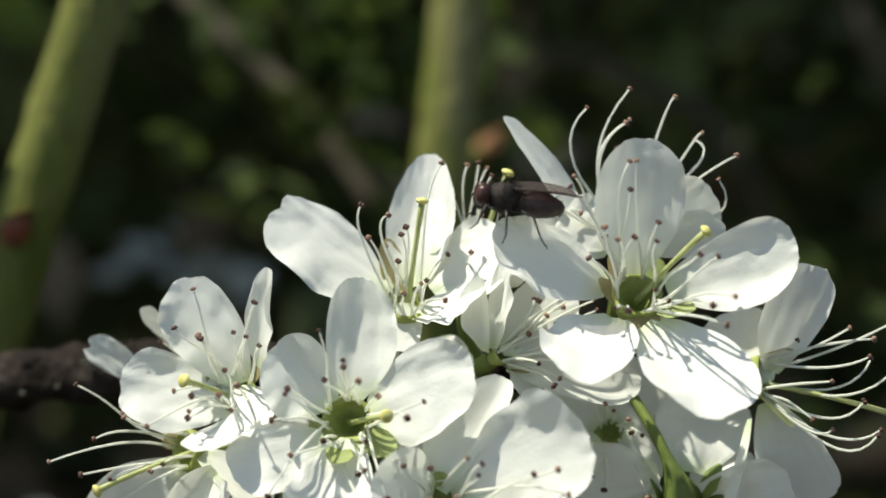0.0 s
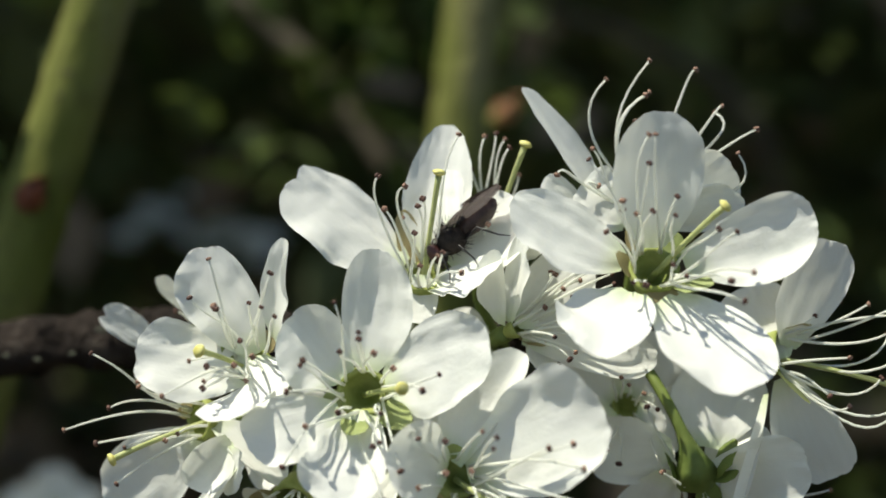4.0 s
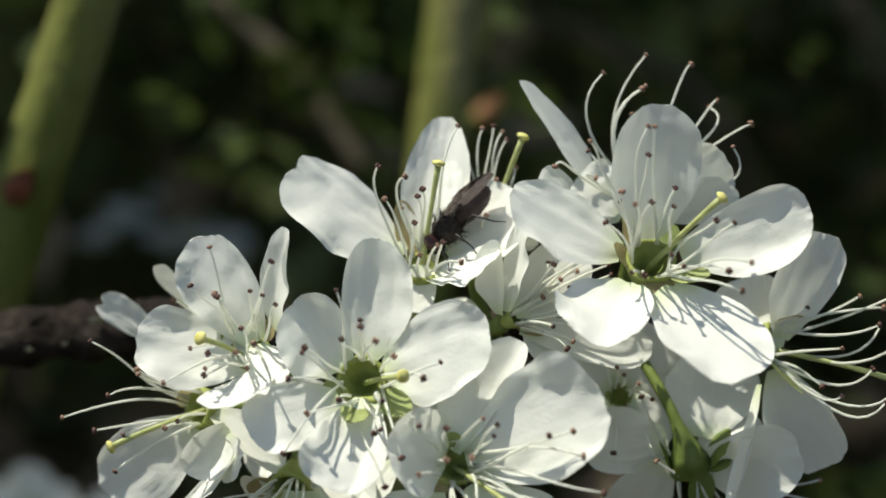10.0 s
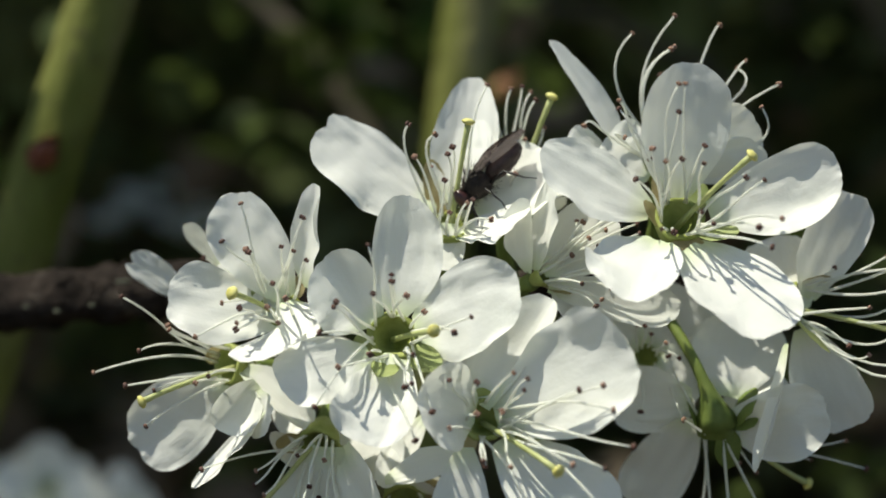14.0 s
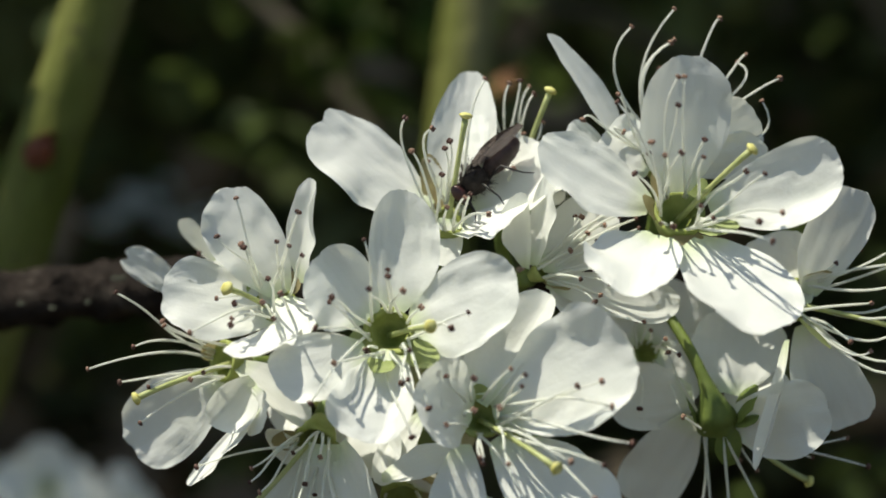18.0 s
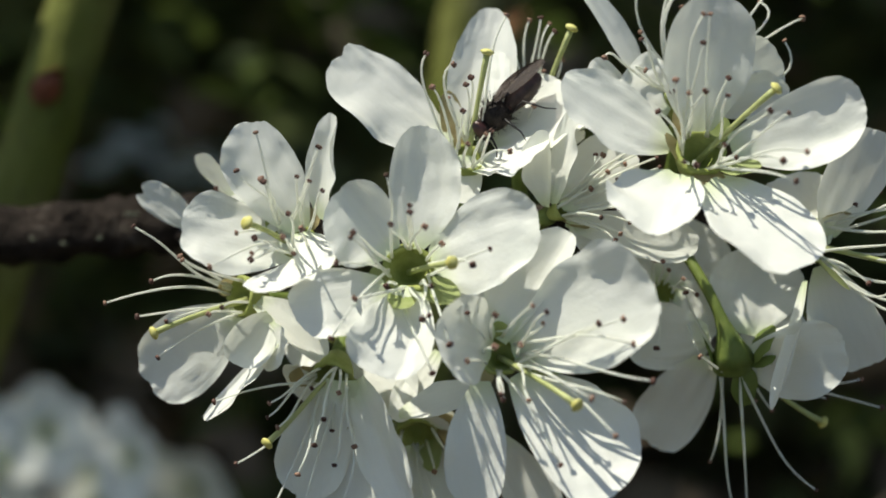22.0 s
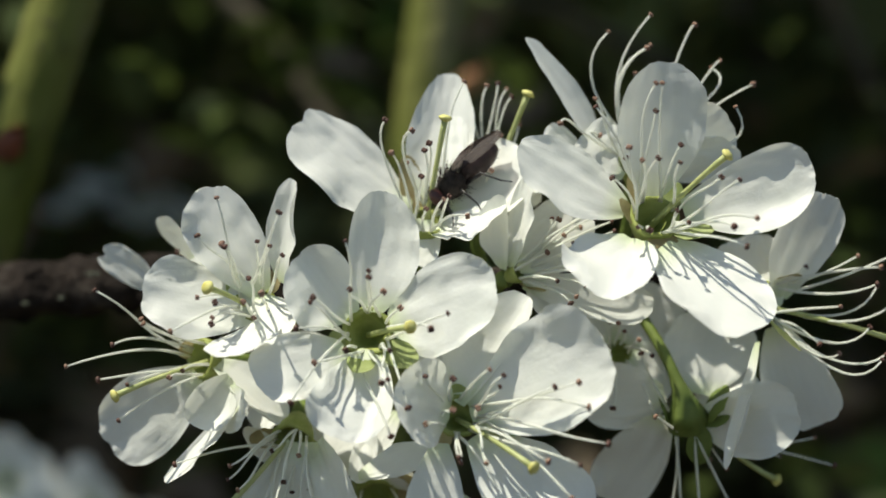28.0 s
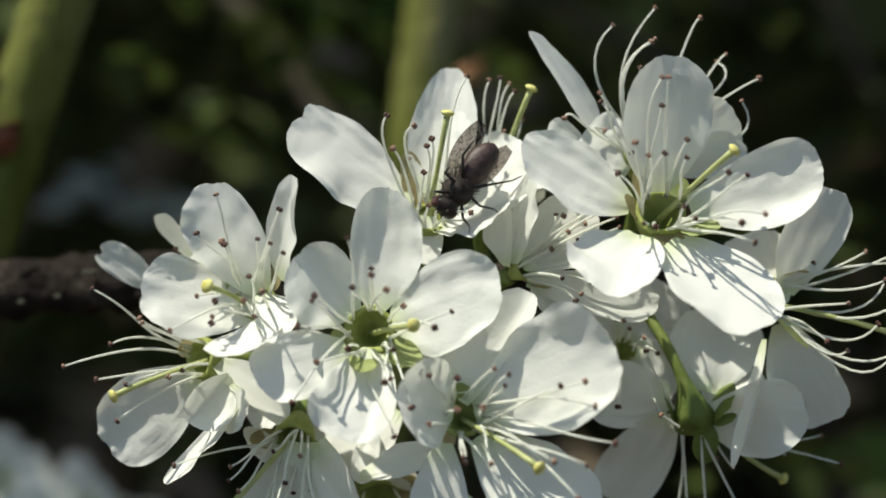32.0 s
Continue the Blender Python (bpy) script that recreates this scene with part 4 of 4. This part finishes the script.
def build_fly():
    """A small dark fly: x towards its head, z its back; 5.3 mm from head to tail."""
    ob = empty("fly", label="small black fly with smoky wings feeding on a blossom", category="fly")
    bm = bmesh.new()
    blob(bm, (0.85 * MM, 0, 0.02 * MM), (1.08 * MM, 0.98 * MM, 0.98 * MM), None, 18, 12, 0.06)
    blob(bm, (0.0 * MM, 0, 0.28 * MM), (0.42 * MM, 0.5 * MM, 0.34 * MM), None, 12, 8, 0.05)
    bristles(bm, (0.7, 0, 0.05), (1.02, 0.93, 0.93), 260, 0.55, 5)
    part("thorax", bm, FLY_BLACK, ob, "glossy black bristled thorax")
    bm = bmesh.new()
    made = blob(bm, (-1.25 * MM, 0, -0.10 * MM), (1.65 * MM, 0.98 * MM, 0.80 * MM), None, 18, 14, 0.05)
    for v in made:
        k = 1 - 0.05 * (0.5 + 0.5 * math.cos(v.co.x / MM * 12))
        v.co.y, v.co.z = v.co.y * k, v.co.z * k
    bristles(bm, (-1.4, 0, -0.1), (1.45, 0.92, 0.78), 70, 0.28, 6)
    part("abdomen", bm, FLY_ABDOMEN, ob, "dark brown segmented abdomen")
    bm = bmesh.new()
    blob(bm, (2.12 * MM, 0, -0.08 * MM), (0.58 * MM, 0.86 * MM, 0.80 * MM), None, 16, 10, 0.05)
    bristles(bm, (2.12, 0, 0.0), (0.56, 0.84, 0.78), 60, 0.30, 7)
    tube(bm, [Vector(p) * MM for p in ((2.3, 0, -0.35), (2.42, 0, -0.7), (2.5, 0, -1.05))], [0.10 * MM, 0.08 * MM, 0.12 * MM], 7)
    head = part("head", bm, FLY_BLACK, ob)
    for s in (-1, 1):
        bm = bmesh.new()
        blob(bm, (2.2 * MM, s * 0.50 * MM, 0.06 * MM), (0.46 * MM, 0.42 * MM, 0.66 * MM), None, 14, 10, 0.0)
        part("eye", bm, FLY_EYE, head, "dark maroon compound eye")
        bm = bmesh.new()
        tube(bm, [Vector(p) * MM for p in ((2.52, s * 0.12, 0.02), (2.74, s * 0.17, -0.06), (2.9, s * 0.22, -0.22))], [0.05 * MM, 0.06 * MM, 0.03 * MM], 6)
        part("antenna", bm, FLY_LEG, head)
    wings = []
    for s in (-1, 1):
        wings.append(add_wing(ob, (0.45, s * 0.6, 0.8), 4.1, 1.65, -5 * s, 10 * s, s, WING))
        for hip, knee, ankle, toe in (((1.35, .45, -.5), (2.0, 1.25, -.35), (2.35, 1.5, -1.45), (2.75, 1.6, -1.85)),
                                      ((.75, .5, -.6), (.75, 1.55, -.55), (.6, 1.95, -1.75), (.75, 2.1, -2.3)),
                                      ((.25, .45, -.55), (-.85, 1.35, -.5), (-1.5, 1.75, -1.7), (-2.0, 1.85, -2.25))):
            add_leg(ob, *[(x, s * y, z) for x, y, z in (hip, knee, ankle, toe)], 0.085, FLY_LEG)
    return ob, wings


def build_bee():
    ob = empty("honey_bee", label="tawny honey bee in flight with blurred wings", category="bee")
    bm = bmesh.new()
    blob(bm, (1.2 * MM, 0, 0), (2.1 * MM, 1.9 * MM, 1.8 * MM), None, 16, 12, 0.12)
    bristles(bm, (1.2, 0, 0), (2.0, 1.8, 1.7), 260, 1.2, 15)
    part("thorax", bm, BEE_FUR, ob)
    bm = bmesh.new()
    blob(bm, (-3.0 * MM, 0, -0.5 * MM), (3.4 * MM, 1.9 * MM, 1.8 * MM), frame_of((1, 0, 0.2), (0, 0, 1)), 18, 12, 0.05)
    abdomen = part("abdomen", bm, BEE_DARK, ob, "dark brown abdomen")
    for k in range(4):
        bm = bmesh.new()
        x = -1.0 - 1.25 * k
        r = 1.93 * math.sqrt(max(0.05, 1 - ((x + 3.0) / 3.45) ** 2))
        tube(bm, [Vector((x - 0.25, 0, -0.5 + 0.2 * (x + 3))) * MM, Vector((x + 0.25, 0, -0.5 + 0.2 * (x + 3))) * MM], [r * MM * 1.02, r * MM * 1.04], 18)
        part("band", bm, BEE_FUR, abdomen, "tawny band")
    bm = bmesh.new()
    blob(bm, (3.6 * MM, 0, -0.4 * MM), (1.0 * MM, 1.5 * MM, 1.4 * MM), None, 14, 10, 0.08)
    part("head", bm, BEE_DARK, ob)
    for s in (-1, 1):
        add_wing(ob, (1.4, s * 1.5, 1.3), 4.4, 3.2, -40 * s, 12 * s, s, BEE_WING)
        for hip, knee, ankle, toe in (((1.8, .9, -1.5), (2.4, 1.8, -2.4), (1.6, 2.0, -3.4), (1.2, 2.0, -3.9)),
                                      ((.6, .9, -1.6), (0.2, 2.0, -2.6), (-.6, 2.2, -3.7), (-1.2, 2.2, -4.1))):
            add_leg(ob, *[(x, s * y, z) for x, y, z in (hip, knee, ankle, toe)], 0.28, BEE_DARK)
    return ob


fly, (wing_near, wing_far) = build_fly()
bee = build_bee()


# ---- undergrowth ----
def leaf_cloud(name, label, material, count, lo, hi, size, seed, gaps=0.0, kind="stuff", category="foliage"):
    """Many single pointed leaves, each folded along its midrib, thinned out by a slow noise so that the cloud has clumps and gaps."""
    rnd = random.Random(seed)
    verts, faces = [], []
    while len(faces) < count * 4:
        p = Vector([rnd.uniform(a, b) for a, b in zip(lo, hi)])
        if noise.noise(p * 9 + Vector((seed, 0, 0))) < gaps:
            continue
        # an uneven, rounded outline at the two ends and along the top
        wide = hi[0] - lo[0]
        edge = min(p.x - lo[0], hi[0] - p.x) / wide
        roof = (hi[2] - p.z) / (hi[2] - lo[2])
        if wide > 1 and (edge < 0.10 + 0.14 * noise.noise(p * 4) or roof < 0.22 * (1 - min(1, 4 * edge)) + 0.10 + 0.22 * noise.noise(p * 3.1)):
            continue
        turn = Euler((rnd.gauss(0, 0.7), rnd.gauss(0, 0.7), rnd.uniform(0, 6.3))).to_matrix()
        ln = size * rnd.uniform(0.6, 1.3)
        w, f = ln * rnd.uniform(0.24, 0.34), ln * 0.10
        base = len(verts)
        for q in ((0, 0, 0), (ln * 0.45, -w, f), (ln * 0.5, 0, 0), (ln * 0.45, w, f), (ln * 0.8, -w * 0.6, f * 0.2), (ln * 0.8, w * 0.6, f * 0.2), (ln, 0, -f * 0.8)):
            verts.append(p + turn @ Vector(q))
        faces += [tuple(base + k for k in t) for t in ((0, 1, 2), (0, 2, 3), (1, 4, 6, 2), (2, 6, 5, 3))]
    data = bpy.data.meshes.new(name)
    data.from_pydata([tuple(v) for v in verts], [], faces)
    data.materials.append(material)
    ob = new(name, data)
    ob.matrix_world = BASE
    return tagged(ob, label, category, "", kind)


# One ground sheet to the horizon, rising into a bank behind the thicket.
bm = bmesh.new()
rows_y = [-60, -8, -2, -0.6, -0.2, 0.1, 0.35, 0.6, 0.85, 1.1, 1.4, 1.9, 3.0, 6.0, 20, 80]
cols_x = [-60, -12, -4, -2, -1.2, -0.8, -0.5, -0.25, 0.0, 0.25, 0.5, 0.8, 1.2, 2, 4, 12, 60]
sheet = [[bm.verts.new((x, y, 0.05 * noise.noise(Vector((x * 2, y * 2, 0))) + 2.6 * max(0.0, min(1.0, (y - 0.7) / 1.6)) + 0.03 * noise.noise(Vector((x * 9, y * 9, 3)))))
          for x in cols_x] for y in rows_y]
for i in range(len(rows_y) - 1):
    for j in range(len(cols_x) - 1):
        bm.faces.new((sheet[i][j], sheet[i][j + 1], sheet[i + 1][j + 1], sheet[i + 1][j]))
ground = part("ground", bm, GROUND)
tagged(ground, "dark soil bank covered in leaf litter and moss", "ground", "", "structure")

leaf_cloud("undergrowth", "dense dark green undergrowth leaves in shade", LEAF, 16000, (-0.8, 0.40, -0.45), (0.8, 1.35, 0.50), 0.033, 1, -0.12)
leaf_cloud("undergrowth", "sparse bright green young leaves catching the sun", LEAF_BRIGHT, 130, (-0.5, 0.34, -0.25), (0.5, 0.8, 0.32), 0.034, 2, 0.16)
leaf_cloud("undergrowth", "brown dead leaves caught in the thicket", LEAF_DEAD, 2300, (-0.6, 0.38, -0.40), (0.6, 0.95, 0.35), 0.024, 13, 0.05)
leaf_cloud("leaf_litter", "brown leaf litter on the shaded bank", LEAF_DEAD, 5000, (-0.55, 0.36, -0.42), (0.25, 0.85, -0.03), 0.026, 17, -0.05)
# Unseen leaves added above the view to keep the sun off the undergrowth.
leaf_cloud("unseen_shade_leaves", "unseen leaf layer added overhead to shade the undergrowth", LEAF, 19000, (-1.5, 0.23, 0.42), (0.7, 1.5, 0.75), 0.042, 4, -0.14)
leaf_cloud("hedge_wing", "leafy hedge running on beside the blossoms", LEAF, 5000, (-3.4, 0.25, -0.9), (-0.7, 1.7, 0.75), 0.075, 14, -0.1)
leaf_cloud("hedge_wing", "leafy hedge running on beside the blossoms", LEAF, 5000, (0.6, 0.45, -0.9), (3.2, 1.7, 0.55), 0.075, 15, -0.1)
way = SUN_WAY @ BASE.to_3x3()
# Unseen leaf clump added sunward of the back blossoms to dim them.
c = Vector(BACK[1]) * MM + way * 0.25
leaf_cloud("unseen_shade_leaves", "unseen leaf clump added to shade the blossoms further back", LEAF, 130, tuple(c - Vector((0.09, 0.04, 0.05))), tuple(c + Vector((0.07, 0.04, 0.05))), 0.026, 9, -0.6)

for k, at in enumerate(GREEN_TUFTS):
    c = Vector(at) * MM
    leaf_cloud("leaf_tuft", "tuft of fresh green leaves in a patch of sun", LEAF_TUFT, 22 if k < 2 else 12 if k < 6 else 8, tuple(c - Vector((0.026, 0.02, 0.012))), tuple(c + Vector((0.026, 0.02, 0.012))), 0.010, 50 + k, -0.5)

# Leafy shoot added beside the leaning stem; its unseen leaves shade the lower part.
shoot = empty("shade_leaf_shoot", BASE, label="green shoot added to shade the leaning stem, mostly out of view", category="shoot")
rnd = random.Random(77)
feet = []
for k in range(16):
    at = Vector(STEM_LOW).lerp(Vector(STEM_HIGH), k / 15) + way * (46 + 9 * rnd.random()) + Vector((rnd.uniform(-4, 4), rnd.uniform(-3, 3), 0))
    feet.append(at)
    tip = at + Vector((rnd.uniform(3, 9), rnd.uniform(-6, 6), rnd.uniform(-4, 5)))
    part("leaf", blade(at * MM, tip * MM, 3.1 * MM, way, 0.1, 0.05, 0, k + 300, 0.3, 0.45, 0.05, 8, 6, 1.5), LEAF_TUFT, shoot)
# The two edge leaves are the part of the shoot in view.
for k, at in enumerate(EDGE_LEAVES):
    tip = Vector(at) + Vector((7.0, rnd.uniform(-3, 2), 1.5 - 3 * k))
    feet.append(Vector(at))
    part("leaf", blade(Vector(at) * MM, tip * MM, 6.5 * MM, way + Vector((0, -0.5, 0)), 0.1, 0.05, 0, k + 330, 0.3, 0.45, 0.05, 8, 6, 1.5), LEAF_BRIGHT, shoot, "bright young leaf")
bm = bmesh.new()
tube(bm, [feet[0] * MM, feet[5] * MM, feet[10] * MM, feet[15] * MM, (feet[15] + Vector((-40, 10, 30))) * MM], [0.5 * MM, 0.6 * MM, 0.7 * MM, 0.8 * MM, 0.9 * MM], 7)
tube(bm, [feet[16] * MM, feet[4] * MM], [0.3 * MM, 0.5 * MM], 6)
part("stalk", bm, STALK, shoot)

# Blossoms further back on the same bush.
ring_tips = [(8.6 * math.cos(1.2566 * k + 0.3), -2.4, 8.6 * math.sin(1.2566 * k + 0.3)) for k in range(5)]
ring_stamens = [(3.4 * math.cos(0.62 * k), -4.6, 3.4 * math.sin(0.62 * k)) for k in range(10)]
first = flower("white blossom further back on the bush", BACK[0], (0, -1, 0.1), [(tuple(Vector(BACK[0]) + Vector(p) * 0.18), tuple(Vector(BACK[0]) + Vector(p)), (3.7, 3.7), (0.58, 0.58), 0.2, None, 0.03, 2.25) for p in ring_tips],
               [tuple(Vector(BACK[0]) + Vector(p)) for p in ring_stamens], stalk=(BACK[0][0] + 1, BACK[0][1] + 9, BACK[0][2] - 3), seed=40)
first["group"] = "blossoms further back"
rnd = random.Random(8)
for k, at in enumerate(BACK[1:]):
    copy_thing(first, BASE @ Matrix.Translation(Vector(at) * MM) @ pose(0, 0, 0, rnd.uniform(-20, 75) if k < 9 else rnd.uniform(-85, -55), rnd.uniform(0, 72), rnd.uniform(-45, 45)))
branch("twig", [tuple(Vector(BACK[3]) + Vector((-60, 14, -20))), tuple(Vector(BACK[3]) + Vector((0, 10, -2))), tuple(Vector(BACK[1]) + Vector((2, 9, 0))), tuple(Vector(BACK[4]) + Vector((4, 9, 4))), tuple(Vector(BACK[6]) + Vector((0, 10, 0)))],
       [1.6, 1.4, 1.2, 1.0, 0.7], BARK, "dark twig carrying blossoms further back", "twig", 10, 3, 31, 0.15)
branch("twig", [tuple(Vector(BACK[12]) + Vector((-70, 14, -9))), tuple(Vector(BACK[12]) + Vector((0, 10, -2))), tuple(Vector(BACK[10]) + Vector((2, 10, 0))), tuple(Vector(BACK[13]) + Vector((4, 10, -3)))],
       [1.6, 1.3, 1.1, 0.7], BARK, "dark twig carrying shaded blossoms", "twig", 10, 3, 32, 0.15)


# ---- what moves ----
FLY_ROWS = [
    (0, 2.59, 84.09, 9.82, -18.36, -9.68, -169.53),
    (0.2, 2.05, 84.54, 9.72, -18.34, -9.28, -169.65),
    (0.3, 1.36, 85.44, 9.62, -17.9, -7.44, -169.69),
    (0.6, -0.17, 87.08, 9.06, -14.91, 29.22, -173.6),
    (0.9, -2.09, 89.14, 8.19, -30.54, 42.23, 180.0),
    (1.2, -1.63, 89.14, 7.63, -36.4, 47.74, 180.0),
    (1.5, -1.91, 89.14, 7.2, -7.19, 46.58, 180.0),
    (2, -2.08, 89.14, 7.01, -7.13, 36.11, 180.0),
    (3, -2.08, 89.14, 6.66, -7.12, 37.57, 180.0),
    (4, -2.19, 89.14, 6.75, -7.13, 42.13, 180.0),
    (4.5, -2.2, 89.14, 6.81, -7.14, 43.02, 180.0),
    (6.5, -2.28, 89.14, 6.85, -7.17, 45.67, 180.0),
    (9, -2.33, 89.14, 6.87, -7.2, 47.15, 180.0),
    (11, -2.39, 89.14, 6.84, -7.15, 43.86, 180.0),
    (14, -2.29, 89.14, 7.06, -7.15, 44.02, 180.0),
    (17, -2.3, 89.14, 7.05, -7.16, 44.24, 180.0),
    (20, -2.28, 89.14, 7.0, -7.15, 44.23, 180.0),
    (23, -2.21, 89.14, 7.19, -7.16, 44.32, 180.0),
    (26, -2.27, 89.14, 7.05, -7.16, 44.4, 180.0),
    (28.5, -2.33, 89.14, 6.8, -12.24, 42.18, 180.0),
    (29.5, -2.4, 89.14, 6.78, -15.18, 42.2, 180.0),
    (30, -2.45, 89.14, 6.66, -30.3, 41.46, 180.0),
    (30.4, -2.3, 88.76, 6.96, -37.67, 34.63, -177.64),
    (30.7, -1.91, 88.43, 7.54, -39.75, 13.26, -174.61),
    (31, -2.15, 87.33, 7.59, -43.9, 11.37, -172.43),
    (31.2, -1.38, 86.82, 7.33, -3.47, 51.29, -162.38),
    (31.3, -1.93, 86.54, 7.11, 35.78, 60.05, -158.29),
    (31.4, -2.42, 86.35, 6.93, 77.9, 66.39, -153.38),
    (31.6, -2.21, 86.36, 6.33, 86.44, 59.26, -159.04),
    (31.8, -2.38, 86.4, 6.32, 83.99, 53.02, -160.58),
    (32, -2.24, 86.39, 6.04, 82.51, 50.44, -161.93),
]
BEE_ROWS = [
    (0, 39.12, 135.75, 42.42, -42.13, 19.23, -144.46),
    (8.4, 39.12, 135.75, 42.42, -42.13, 19.23, -144.46),
    (8.7, 5.83, 135.75, 41.76, -41.33, 24.94, -144.46),
    (8.8, -3.41, 135.75, 35.21, -37.96, 37.53, -140.19),
    (8.9, -16.62, 135.75, 28.86, -32.36, 46.14, -131.99),
    (9, -34.42, 135.75, 18.35, -21.07, 56.04, -116.57),
    (9.1, -44.91, 135.75, 4.72, -30.03, 49.51, -128.66),
    (9.2, -59.18, 135.75, -9.01, -37.96, 37.53, -140.19),
    (9.5, -79.97, 135.75, -20.18, -37.96, 37.53, -140.19),
    (32, -79.97, 135.75, -20.18, -37.96, 37.53, -140.19),
]


def motions():
    walk(fly, [(t, BASE @ pose(x * MM, y * MM, z * MM, a, b, c)) for t, x, y, z, a, b, c in FLY_ROWS])
    for ob, s in ((wing_near, -1), (wing_far, 1)):
        walk(ob, [(t, pose(0.45 * MM, s * 0.7 * MM, 0.82 * MM, tilt * s, 0, yaw * s)) for t, tilt, yaw in
                  ((0.0, 14, 8), (0.5, 14, 0), (0.8, 0, 4), (1.5, -34, 13), (30.3, -34, 13), (31.0, -5, 6), (31.4, 8, 1), (32.0, 8, 0))])
    walk(bee, [(t, BASE @ pose(x * MM, y * MM, z * MM, a, b, c)) for t, x, y, z, a, b, c in BEE_ROWS])


motions()
